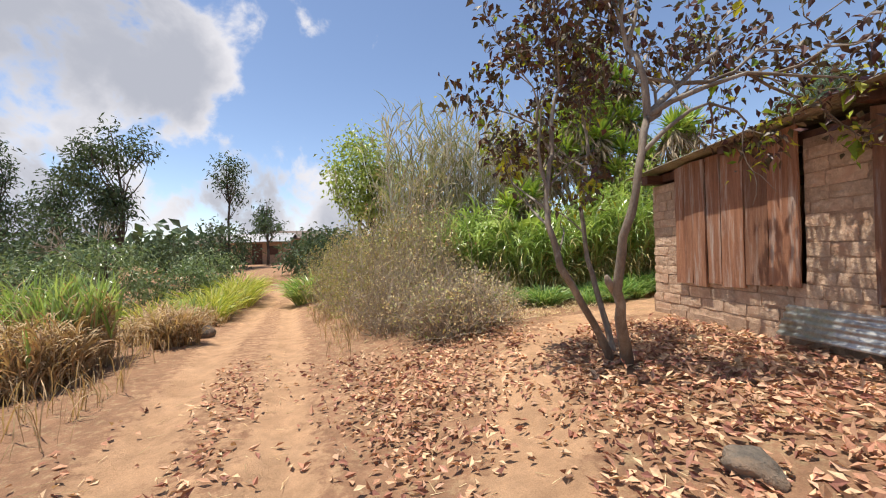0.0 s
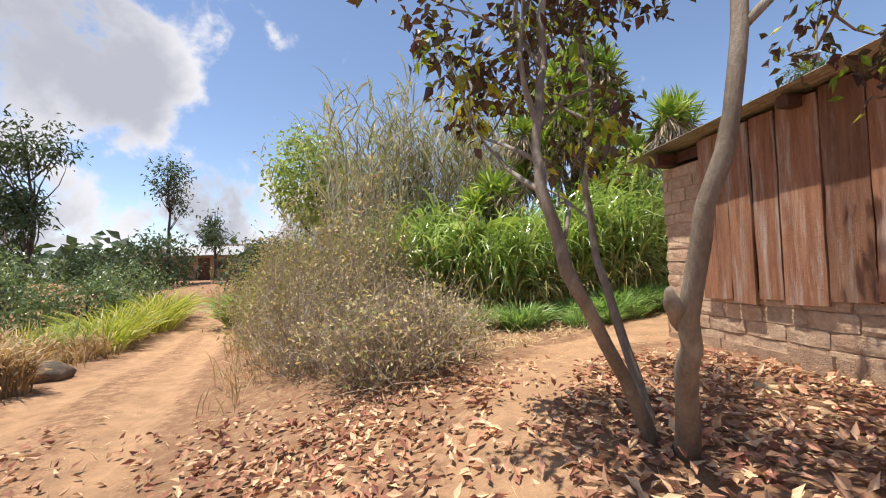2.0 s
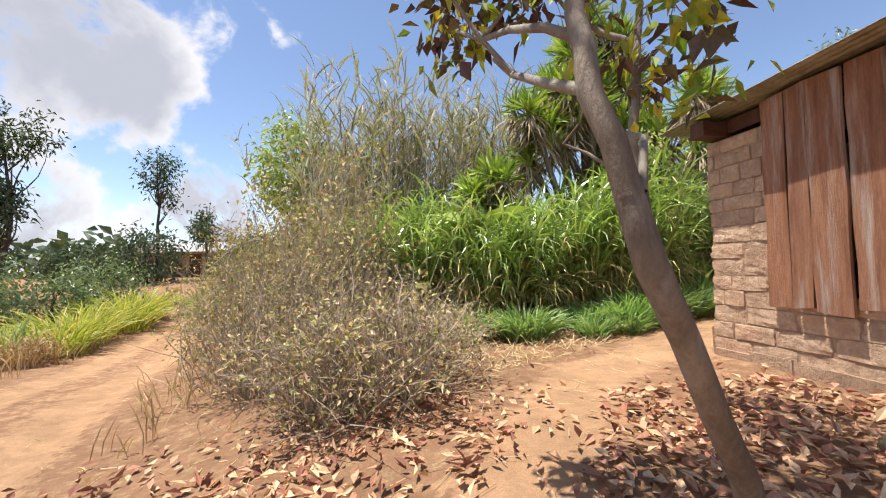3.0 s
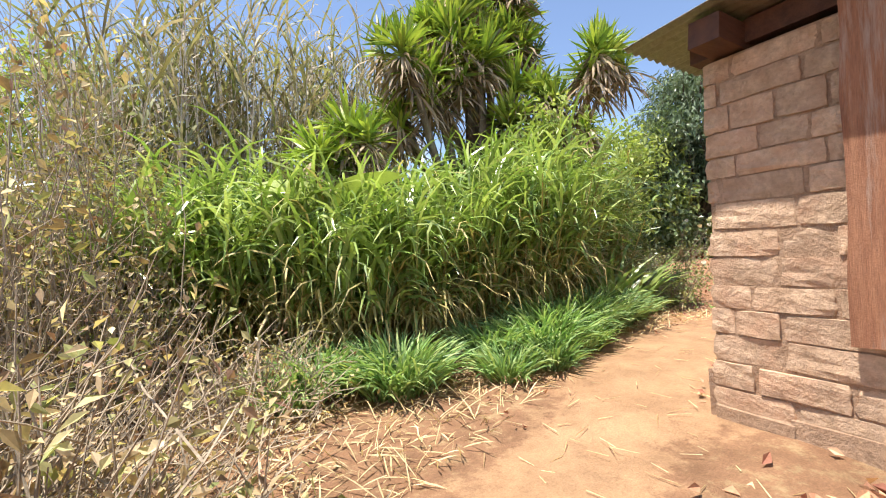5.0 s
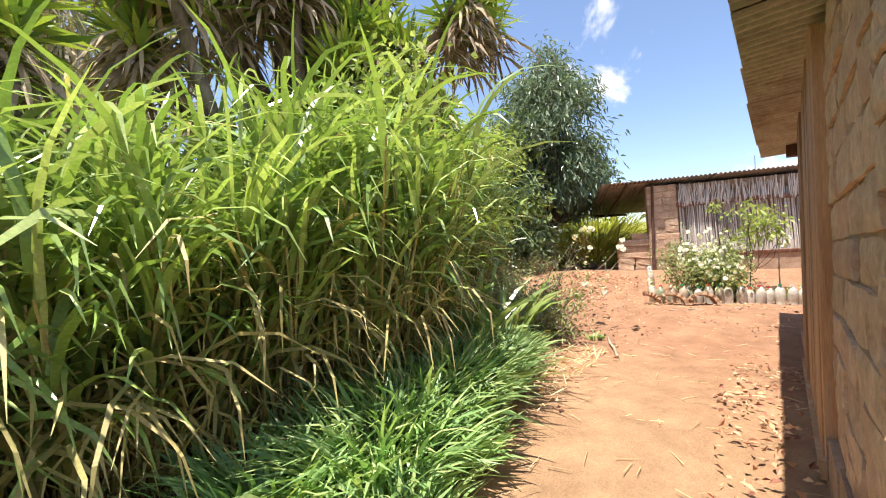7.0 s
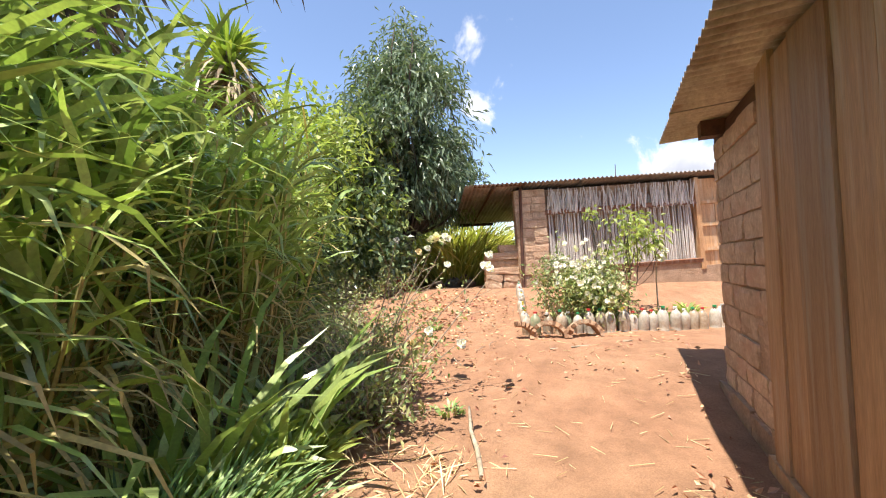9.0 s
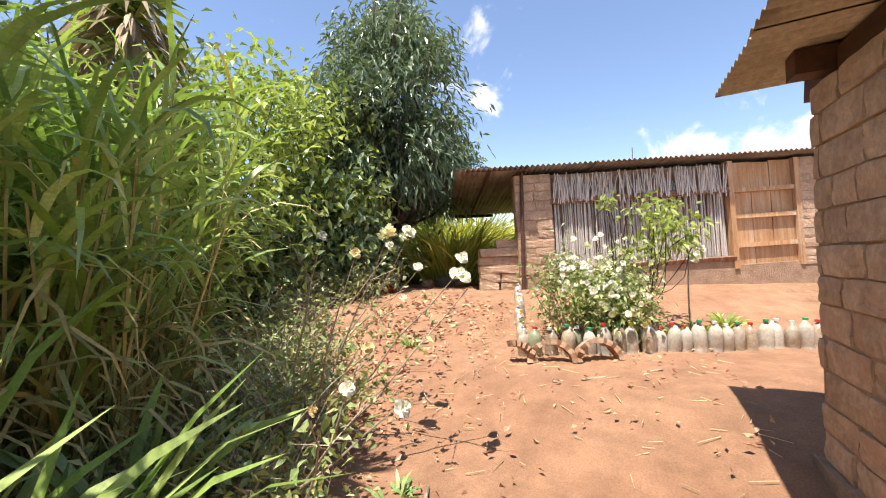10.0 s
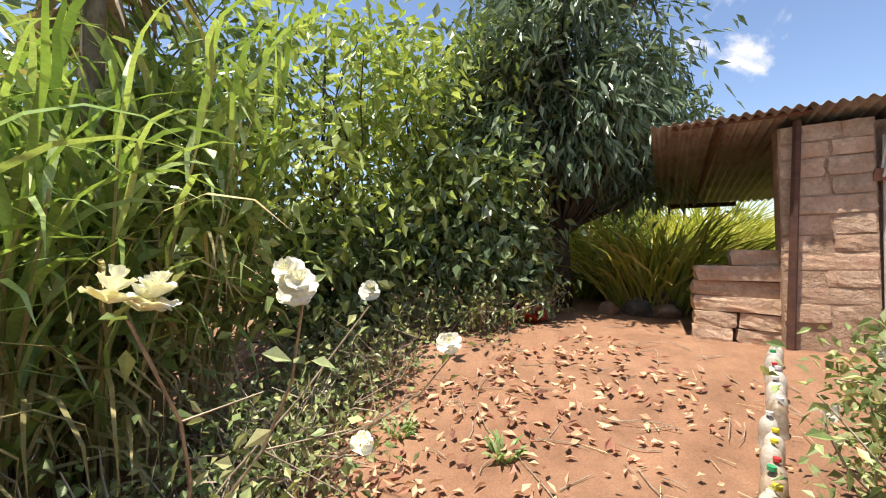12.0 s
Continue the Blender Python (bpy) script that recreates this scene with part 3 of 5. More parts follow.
def far_house():
    house = thing("reed_house", (*H2, 0), "low mud-walled house with cane panel and rusty tin roof", "house", yaw=H2_YAW)
    rise = pose(0, 0, 0, 0, -2.6, 0)
    bag = Bag()
    for a, b, lo, hi in ((0.0, 0.60, 1.0, 3.12), (0.60, 3.55, 1.0, 1.52), (3.55, 4.72, 1.0, 1.42), (4.72, 9.0, 1.0, 3.12)):
        box(bag, (a, 0.0, lo), (b, 0.2, hi))
    box(bag, (0.60, 0.12, 1.52), (3.55, 0.2, 3.12))
    for x in (0.0, 8.8):
        k = 0.9 if x == 0 else 0.0
        bag.put([(x + u + k * (y > 1), y, z) for u in (0, 0.2) for y, z in ((0.2, 1.0), (3.2, 1.0), (3.2, 2.79), (0.2, 3.1))],
                [[3, 2, 1, 0], [4, 5, 6, 7], [0, 1, 5, 4], [1, 2, 6, 5], [2, 3, 7, 6], [3, 0, 4, 7]])
    box(bag, (1.05, 3.0, 1.0), (8.8, 3.2, 2.79))
    wall = part("wall", bag.mesh("wall", MUD), house, rise)
    sheets = []
    for k in range(9):
        ob = part("roof_sheet", corrugated("roof_sheet", AGED, 1.16, 3.7, 0.085, 0.018), house)
        ob.matrix_basis = rise @ pose(-0.95 + k * 1.12, -0.22 + rng.normal(0, 0.02), 3.23 + 0.005 * (k % 2), -6, 0, 0)
    # panel of upright canes, tied with rails
    panel = part("cane_panel", None, house, rise, "upright grey dry canes tied with rails")
    cane = []
    for k in range(6):
        b = Bag()
        tube(b, bend((0, 0, 0), (0, 0, 1), 0.006, 4), [0.5, 0.5, 0.48, 0.45], 5)
        cane.append(b.mesh("cane", CANE, True))
    x = 0.64
    while x < 3.5:
        r = rng.uniform(0.011, 0.017)
        lo, hi = 1.40 + rng.normal(0, 0.02), 2.86 + rng.uniform(-0.02, 0.18)
        ob = part("cane", cane[rng.integers(6)], panel)
        ob.matrix_basis = pose(x, 0.05 + rng.normal(0, 0.008), lo, rng.normal(0, 0.8), rng.normal(0, 0.8), rng.uniform(0, 360)) @ Matrix.Diagonal((2 * r, 2 * r, hi - lo, 1))
        x += 2 * r + rng.uniform(-0.002, 0.006)
    b = Bag()
    box(b, (0.58, -0.02, 2.62), (3.56, 0.03, 2.71), jitter=0.008)
    box(b, (0.58, -0.03, 1.50), (3.60, 0.02, 1.57), jitter=0.008)
    part("rail", b.mesh("rail", BOARD), panel)
    b = Bag()
    for k in range(170):
        x = rng.uniform(0.6, 3.5)
        tube(b, [(x, -0.03 + rng.normal(0, 0.01), 2.66 + rng.normal(0, 0.04)), (x + rng.normal(0, 0.05), -0.04 + rng.normal(0, 0.02), 3.02 + rng.uniform(0, 0.1))], [0.01, 0.007], 4)
    part("thatch", b.mesh("thatch", CANE), panel, None, "loose brown cane tops under the eave")
    door = part("door", None, house, rise, "closed brown board door with three cross rails")
    x = 3.66
    for w in (0.32, 0.33, 0.38):
        ob = part("board", board("board", DOORWOOD, w - 0.012, 1.72, 0.03, 0.008), door)
        ob.matrix_basis = pose(x, 0.06, 1.40)
        x += w
    b = Bag()
    for z in (1.70, 2.18, 2.62):
        box(b, (3.64, 0.0, z), (4.68, 0.04, z + 0.07), jitter=0.003)
    box(b, (3.56, -0.02, 1.36), (3.64, 0.12, 3.14), jitter=0.003)
    box(b, (4.69, -0.02, 1.36), (4.77, 0.12, 3.14), jitter=0.003)
    part("rail", b.mesh("rail", DOORWOOD), door)
    for p, q, r in (((-0.03, -0.05, 1.2), (-0.02, -0.04, 3.16), 0.033), ((-0.92, 3.28, 2.78), (0.0, 3.28, 2.80), 0.042), ((-0.92, -0.12, 3.19), (0.05, -0.12, 3.22), 0.03),
                    ((-0.55, -0.15, 3.16), (-0.55, 3.4, 2.78), 0.025), ((2.6, 1.5, 3.1), (2.6, 1.5, 3.95), 0.008)):
        b = Bag()
        tube(b, [p, q], [r, r * 0.9], 7)
        part("pole", b.mesh("pole", BEAM), house)
    return wall


WALL2 = far_house()


def block_stack():
    """Spare mud blocks stacked beside the far house."""
    base = pose(*H2, 0, 0, 0, H2_YAW)
    foot = z_at(*(base @ Vector((-0.35, 0.3, 0))).xy) - 0.02
    for k, (x, z, w) in enumerate([(-0.56, 0, 0.32), (-0.21, 0, 0.34), (-0.54, 1, 0.34), (-0.20, 1, 0.32), (-0.38, 2, 0.68), (-0.37, 3, 0.70), (-0.38, 4, 0.66), (-0.24, 5, 0.40)]):
        p = base @ Vector((x, 0.22 + rng.normal(0, 0.015), 0))
        ob = new("mud_block", BLOCKS[k])
        zz = foot + 0.142 * z + 0.07
        ob.matrix_basis = pose(p.x, p.y, zz, rng.normal(0, 1), rng.normal(0, 1), H2_YAW + rng.normal(0, 2)) @ Matrix.Diagonal((w, 0.26, 0.14, 1))
        tagged(ob, "spare sun-dried mud block in a stack", "mud block", "blocks stacked beside the house")


block_stack()


# ---- things in the yard ----
def bottle_mesh():
    prof = [(0.0, 0.0), (0.050, 0.0), (0.054, 0.012), (0.054, 0.07), (0.051, 0.085), (0.054, 0.10), (0.055, 0.175), (0.052, 0.205), (0.044, 0.232), (0.030, 0.252), (0.018, 0.263), (0.016, 0.275), (0.0, 0.277)]
    return prof


def lathe(bag, prof, sides=14, slot=0):
    n = len(prof)
    v = [(r * math.cos(2 * math.pi * k / sides), r * math.sin(2 * math.pi * k / sides), z) for r, z in prof for k in range(sides)]
    f = [[i * sides + k, i * sides + (k + 1) % sides, (i + 1) * sides + (k + 1) % sides, (i + 1) * sides + k] for i in range(n - 1) for k in range(sides)]
    bag.put(v, f, slot)


GREEN_PET = surface("green_bottle", (0.17, 0.21, 0.115), (0.30, 0.29, 0.19), 7, 0.3, 0.1, each=0.2, stain=(0.38, 0.29, 0.19), stain_scale=6)
PALE_PET = surface("pale_bottle", (0.45, 0.40, 0.33), (0.62, 0.57, 0.49), 7, 0.25, 0.1, each=0.15, stain=(0.36, 0.25, 0.16), stain_scale=5)


def bottle_border():
    bodies = []
    for m in (SOILED, SOILED, PALE_PET, GREEN_PET):
        b = Bag()
        lathe(b, bottle_mesh())
        bodies.append(b.mesh("bottle", m, True))
    caps = []
    for m in CAPS:
        b = Bag()
        lathe(b, [(0.0, 0.276), (0.019, 0.276), (0.019, 0.295), (0.0, 0.296)], 12)
        caps.append(b.mesh("cap", m))
    rows = []
    a, d = Vector((9.52, 9.40)), Vector((0.523, -0.852))
    rows += [(a + d * (0.135 * k), 0.065, 1.22) for k in range(34)]
    d2 = Vector((2.1, 0.80)).normalized()
    rows += [(a + d2 * (0.13 * (k + 1)), 0.04, 0.9) for k in range(16)]
    for k, (p, sink, size) in enumerate(rows):
        kind = int(rng.choice([0, 1, 2, 2] if k < 34 else [2, 2, 2, 0])) if k not in (1, 4) else 3
        ob = thing("plastic_bottle", (p.x + rng.normal(0, 0.012), p.y + rng.normal(0, 0.012), z_at(p.x, p.y) - 0.02 - sink), "soil-filled plastic bottle standing in a bed border", "bottle", "bottles edging the flower bed", yaw=rng.uniform(0, 360))
        s = size * rng.uniform(0.92, 1.08)
        part("body", bodies[kind], ob, pose(0, 0, 0, rng.normal(0, 3), rng.normal(0, 3), 0) @ Matrix.Diagonal((s, s, s, 1)))
        part("cap", caps[int(rng.choice([0, 0, 1, 2, 3]))], ob, pose(0, 0, 0, 0, 0, 0) @ Matrix.Diagonal((s, s, s, 1)))


bottle_border()


def broken_arches():
    """Half rings of a broken clay pot or tyre, set upright in the sand before the bottles."""
    d = Vector((0.523, -0.852))
    for k, off in enumerate((-0.34, 0.02, 0.46)):
        p = Vector((9.42, 9.12)) + d * off
        b = Bag()
        n = 14
        arc = math.pi if k else 1.7
        pts = [(0.205 * math.cos(arc * i / n), 0.02 * math.sin(3 * i), 0.19 * math.sin(arc * i / n)) for i in range(n + 1)]
        rows = []
        for i, q in enumerate(pts):
            r = Vector((math.cos(arc * i / n), 0, math.sin(arc * i / n)))
            t = 0.026 + rng.normal(0, 0.002)
            for u, w in ((-t, -0.05), (t, -0.05), (t, 0.05), (-t, 0.05)):
                rows.append(tuple(Vector(q) + r * u + Vector((0, w, 0))))
        f = [[0, 1, 2, 3], [4 * n + 3, 4 * n + 2, 4 * n + 1, 4 * n]]
        for i in range(n):
            f += [[4 * i + j, 4 * i + 4 + j, 4 * i + 4 + (j + 1) % 4, 4 * i + (j + 1) % 4] for j in range(4)]
        b.put(rows, f)
        ob = new("clay_half_ring", b.mesh("clay_half_ring", CLAY, False))
        ob.matrix_basis = pose(p.x, p.y, z_at(p.x, p.y) - 0.01, -16, 0, math.degrees(math.atan2(d.y, d.x)) + (8, -6, 5)[k])
        tagged(ob, "broken earth-brown half ring stuck in sand", "garden edging", "half rings before the flower bed")


broken_arches()


def leaning_sheet():
    ob = new("corrugated_sheet", corrugated("corrugated_sheet", ZINC, 0.36, 2.2, 0.076, 0.012))
    ob.matrix_basis = pose(*H1, 0, 0, 0, HOUSE_YAW) @ pose(-0.17, -2.35, 0.60, 0, 0, 0) @ pose(0, 0, 0, 0, -66, 0) @ Matrix.Diagonal((1, -1, 1, 1))
    tagged(ob, "grey corrugated zinc sheet leaning on its edge against the wall", "metal sheet")


leaning_sheet()


def boulder(x, y, r, label, mat=STONE, name="stone", sink=0.35):
    bm = bmesh.new()
    bmesh.ops.create_icosphere(bm, subdivisions=3, radius=1.0)
    o = rng.uniform(0, 50)
    for v in bm.verts:
        k = 1 + 0.35 * noise.noise(v.co * 1.3 + Vector((o, 0, 0))) + 0.12 * noise.noise(v.co * 4 + Vector((0, o, 0)))
        v.co = Vector((v.co.x * r * k, v.co.y * r * 0.8 * k, v.co.z * r * 0.6 * k))
    me = bpy.data.meshes.new(name)
    bm.to_mesh(me)
    bm.free()
    me.materials.append(mat)
    for p in me.polygons:
        p.use_smooth = True
    ob = new(name, me)
    ob.matrix_basis = pose(x, y, z_at(x, y) + r * 0.6 * (1 - 2 * sink), 0, 0, rng.uniform(0, 360))
    return tagged(ob, label, "stone")


boulder(1.72, 2.3, 0.17, "dark grey stone half sunk among fallen leaves")
boulder(-5.3, 8.7, 0.35, "dark stone in dry grass beside the road")
for x, y, r in ((12.55, 12.0, 0.2), (12.85, 12.15, 0.24), (12.75, 11.75, 0.17), (13.1, 12.3, 0.22), (12.4, 12.3, 0.15), (13.0, 11.95, 0.26)):
    boulder(x, y, r, "brown stone in a rough heap beside the blocks", CLAY if r < 0.18 else STONE, sink=0.2)


# ---- plants ----
def plant(name, at, label, category, group=""):
    return thing(name, (at[0], at[1], z_at(at[0], at[1])), label, category, group)


def add_part(ob, name, bag, mats, label="", smooth_=False):
    """Mesh in world places, hung under ob."""
    me = bag.mesh(name, mats, smooth_)
    p = new(name, me)
    p.parent = ob
    p.matrix_parent_inverse = ob.matrix_basis.inverted()
    return tagged(p, label)


def crown_points(n, centre, radii, hollow=0.55, lump=0.35):
    """Places in an uneven crown, denser towards its outside."""
    d = spray(n)
    k = np.array([1 + lump * noise.noise((v[0] * 2.2 + centre[0], v[1] * 2.2, v[2] * 2.2 + centre[1])) for v in d])
    r = (hollow + (1 - hollow) * rng.uniform(0, 1, n) ** 0.6) * k
    return np.asarray(centre) + d * r[:, None] * np.asarray(radii), d


def crown(bag, centre, radii, clusters, per, size, wide, slot=0, hang=0.0, spread=0.16, hollow=0.5, lump=0.4):
    c, d = crown_points(clusters, centre, radii, hollow, lump)
    keep = np.array([noise.noise(v * 1.1 + Vector((9, 9, 9))) > -0.22 for v in map(Vector, c)])
    c, d = c[keep], d[keep]
    pos = np.repeat(c, per, 0) + rng.normal(0, spread, (len(c) * per, 3))
    way = spray(len(pos)) * 0.8 + np.repeat(d, per, 0) * 0.5
    way[:, 2] -= hang
    ok = clear(pos)
    leaves(bag, pos[ok], unit(way)[ok], size, wide, slot)
    return c


def limbs(bag, root, tips, r0, r1=0.006, sides=5, bow=0.12):
    for t in tips:
        p = bend(root, t, bow, 5)
        tube(bag, p, list(np.linspace(r0, r1, 5)), sides)


def simple_tree(name, at, height, crown_specs, trunk_r, leaf, label, bark=BARK_DARK, size=0.1, wide=0.035, hang=0.3, spread=0.16, clusters=300, per=9, category="tree", lean=(0, 0), nlimb=14):
    x, y = at
    z = z_at(x, y)
    ob = plant(name, at, label, category)
    wood, green = Bag(), Bag()
    top = np.array((x + lean[0], y + lean[1], z + height))
    trunk = bend((x, y, z - 0.05), top, 0.03, 8)
    tube(wood, trunk, list(np.linspace(trunk_r, trunk_r * 0.2, 8)), 8)
    for centre, radii, share in crown_specs:
        cc = np.array((x, y, z)) + np.array(centre)
        tips = crown(green, cc, radii, int(clusters * share), per, size, wide, 0, hang, spread)
        pick = tips[rng.choice(len(tips), min(int(nlimb * share) + 1, len(tips)), replace=False)]
        for t in pick:
            k = min(max(int(7 * (t[2] - z - 0.3) / height * 0.75), 2), 7)
            limbs(wood, trunk[k], [t], trunk_r * 0.32)
    add_part(ob, "trunk", wood, bark, smooth_=True)
    add_part(ob, "foliage", green, leaf)
    return ob


def yard_tree():
    """The many-stemmed tree beside the near house."""
    ob = plant("shade_tree", (1.84, 4.32), "many-stemmed tree with thin crown of dark and lime leaves", "tree")
    wood, dark, lime = Bag(), Bag(), Bag()
    z = z_at(1.84, 4.32)
    stems = [
        ([(1.88, 4.18, z - 0.1), (1.70, 3.92, 0.80), (1.56, 3.66, 1.22), (1.58, 3.52, 1.70), (1.68, 3.46, 2.25), (1.82, 3.55, 2.75)], [0.07, 0.052, 0.045, 0.037, 0.033, 0.03]),
        ([(1.82, 4.36, z - 0.1), (1.50, 4.12, 0.85), (1.12, 3.86, 1.45), (1.02, 3.95, 1.85), (1.06, 4.05, 2.2), (1.15, 4.2, 2.6)], [0.05, 0.039, 0.033, 0.029, 0.025, 0.022]),
        ([(1.88, 4.44, z - 0.1), (1.80, 4.65, 0.9), (1.72, 4.85, 1.5), (1.70, 4.95, 2.05), (1.8, 5.05, 2.6)], [0.04, 0.033, 0.028, 0.024, 0.02]),
    ]
    for p, r in stems:
        fine = []
        rr = []
        for i in range(len(p) - 1):
            for t in (0, 0.34, 0.67):
                fine.append(np.array(p[i]) * (1 - t) + np.array(p[i + 1]) * t + rng.normal(0, 0.008, 3))
                rr.append((r[i] * (1 - t) + r[i + 1] * t) * rng.uniform(0.94, 1.07))
        fine.append(np.array(p[-1]))
        rr.append(r[-1])
        tube(wood, fine, rr, 9)
    # knob on the thick stem, and a broken side shoot
    tube(wood, [(1.56, 3.70, 1.20), (1.47, 3.63, 1.30), (1.44, 3.60, 1.36)], [0.046, 0.036, 0.016], 7)
    tips = []

    def shoot(p, way, length, r, depth):
        q = np.array(p) + unit(way) * length
        if depth >= 2 and not clear(q[None], 0.4)[0]:
            return
        pts = bend(p, q, 0.09, 4)
        tube(wood, pts, list(np.linspace(r, r * 0.55, 4)), 6 if r > 0.012 else 4, cap=False)
        if depth >= 3:
            tips.append(q)
            tips.append(pts[2])
        if depth == 4:
            return
        for _ in range(3 if depth < 3 else 2):
            w = unit(way) + rng.normal(0, 0.55, 3)
            w[2] += 0.12
            shoot(q if rng.uniform() < 0.6 else pts[2], w, length * rng.uniform(0.6, 0.85), r * 0.55, depth + 1)

    shoots = [((1.82, 3.55, 2.75), (0.9, 0.35, 0.8), 0.85, 0.038), ((1.82, 3.55, 2.75), (-0.1, 0.3, 1.0), 0.75, 0.036), ((1.80, 3.53, 2.7), (0.6, 0.9, 0.5), 0.9, 0.03),
              ((1.72, 3.5, 2.4), (1.0, 0.1, 0.7), 0.8, 0.022), ((1.15, 4.2, 2.6), (-0.15, 0.7, 0.8), 0.7, 0.022), ((1.12, 3.9, 1.6), (0.3, 0.9, 0.5), 0.5, 0.012), ((1.7, 4.9, 1.8), (-0.5, 0.6, 0.6), 0.5, 0.012), ((1.15, 4.2, 2.6), (0.2, 0.2, 1.0), 0.8, 0.026),
              ((1.04, 4.0, 2.0), (-0.3, 0.9, 0.5), 0.6, 0.016), ((1.06, 4.05, 2.2), (0.0, 0.3, 1.0), 0.75, 0.02), ((1.8, 5.05, 2.6), (0.1, 0.4, 1.0), 0.7, 0.022),
              ((1.82, 3.55, 2.75), (1.1, 0.0, 0.45), 0.95, 0.03), ((1.8, 5.05, 2.6), (-0.6, 0.3, 0.7), 0.7, 0.02), ((1.02, 3.95, 1.85), (-0.2, 0.9, 0.6), 0.6, 0.018), ((1.05, 4.05, 2.2), (0.6, 0.7, 0.6), 0.6, 0.018)]
    for p, w, L, r in shoots:
        shoot(p, np.array(w, float), L, r, 1)
    tips = np.array(tips)
    tips = tips[clear(tips, 0.35) & ~((tips[:, 0] > 1.2) & (tips[:, 1] > 4.7) & (tips[:, 2] < 3.3))]
    tips = tips[~((tips[:, 2] < 2.3) & (tips[:, 1] < 4.3) & (tips[:, 0] > 1.3))]
    pos = np.repeat(tips, 8, 0) + rng.normal(0, 0.085, (len(tips) * 8, 3))
    way = spray(len(pos), -0.5)
    high = rng.uniform(size=len(pos)) < np.clip(0.5 + (pos[:, 2] - 2.5) * 0.45, 0.15, 0.92)
    leaves(dark, pos[high], way[high], 0.095, 0.056)
    leaves(lime, pos[~high], way[~high], 0.085, 0.036)
    # broad leaves here and there
    pick = tips[rng.choice(len(tips), 70)]
    leaves(lime, pick + rng.normal(0, 0.05, pick.shape), spray(70, -0.9), 0.15, 0.11)
    add_part(ob, "trunk", wood, BARK, smooth_=True)
    add_part(ob, "dark_foliage", dark, PURPLE, "dark purple-brown withering leaves")
    add_part(ob, "lime_foliage", lime, LIME, "yellow-green leaves")


yard_tree()


def grass_stand():
    """Head-high fodder grass along the path."""
    green, dry, cane = Bag(), Bag(), Bag()
    n = 1350
    x = rng.uniform(-0.2, 7.9, n)
    front = 9.3 + 0.13 * np.sin(x * 2.3) + 0.85 * smooth(x, 3.9, 5.6) + 0.35 * smooth(x, 4.8, 6.0) + 0.3 * (1 - smooth(x, 0.8, 2.4))
    y = front + rng.uniform(0, 1, n) ** 1.5 * 2.3
    ok = x < 5.75 + (y - 9.65) * 0.95
    x, y, front = x[ok], y[ok], front[ok]
    n = len(x)
    z = land(x, y)
    tall = rng.uniform(1.1, 1.9, n) * (1 + 0.12 * np.sin(x * 1.7))* (0.78 + 0.22 * smooth(y - front, 0, 0.7)) * (0.82 + 0.18 * smooth(x, 1.6, 3.5)) + 0.35 * smooth(x, 5.0, 6.2)
    tall *= 1.12
    lean = rng.normal(0, 0.13, (n, 2))
    lean[:, 1] -= 0.12 * (1 - smooth(y - front, 0, 0.5))
    top = np.stack([x + lean[:, 0] * tall, y + lean[:, 1] * tall, z + tall], 1)
    low = np.stack([x, y, z - 0.02], 1)
    for i in range(n):
        tube(cane, [low[i], (low[i] + top[i]) / 2 + rng.normal(0, 0.02, 3), top[i]], [0.012, 0.01, 0.006], 4, cap=False)
    per = 10
    t = np.tile(np.linspace(0.2, 1.0, per), n) + rng.normal(0, 0.03, n * per)
    base = np.repeat(low, per, 0) * (1 - t[:, None]) + np.repeat(top, per, 0) * t[:, None]
    turn = rng.uniform(0, 2 * math.pi, n * per)
    turn = np.where(rng.uniform(size=n * per) < 0.35, -math.pi / 2 + rng.normal(0, 0.8, n * per), turn)
    is_dry = (rng.uniform(size=n * per) < np.clip(1.05 - 1.5 * t, 0.04, 1))
    L = rng.uniform(0.65, 1.2, n * per)
    a0 = rng.uniform(0.1, 0.5, n * per)
    a1 = a0 + rng.uniform(1.3, 3.0, n * per) + 0.4 * is_dry
    ok = clear(base + np.stack([np.cos(turn) * L * 0.6, np.sin(turn) * L * 0.6, 0 * L], 1), 0.28)
    g, d = ok & ~is_dry, ok & is_dry
    blades(green, base[g], turn[g], L[g], rng.uniform(0.028, 0.048, int(g.sum())), a0[g], a1[g], 6)
    blades(dry, base[d], turn[d], L[d], 0.022, a0[d] + 0.3, a1[d] + 0.4, 5)
    # fallen dry blades at the foot
    m = 700
    fx = rng.uniform(0.6, 6.3, m)
    fy = 9.22 + 0.85 * smooth(fx, 3.9, 5.6) + rng.uniform(-0.12, 0.5, m)
    blades(dry, np.stack([fx, fy, land(fx, fy)], 1), rng.uniform(0, 6.28, m), rng.uniform(0.3, 0.8, m), 0.014, rng.uniform(0.1, 0.9, m), rng.uniform(1.0, 2.2, m), 4)
    ob = tagged(new("tall_grass", green.mesh("tall_grass", NAPIER)), "head-high stand of broad green fodder grass", "grass", kind="stuff")
    for nme, b, m in (("dry_blades", dry, NAPIER_DRY), ("stalks", cane, NAPIER_DRY)):
        tagged(part(nme, b.mesh(nme, m), ob), kind="stuff")


grass_stand()


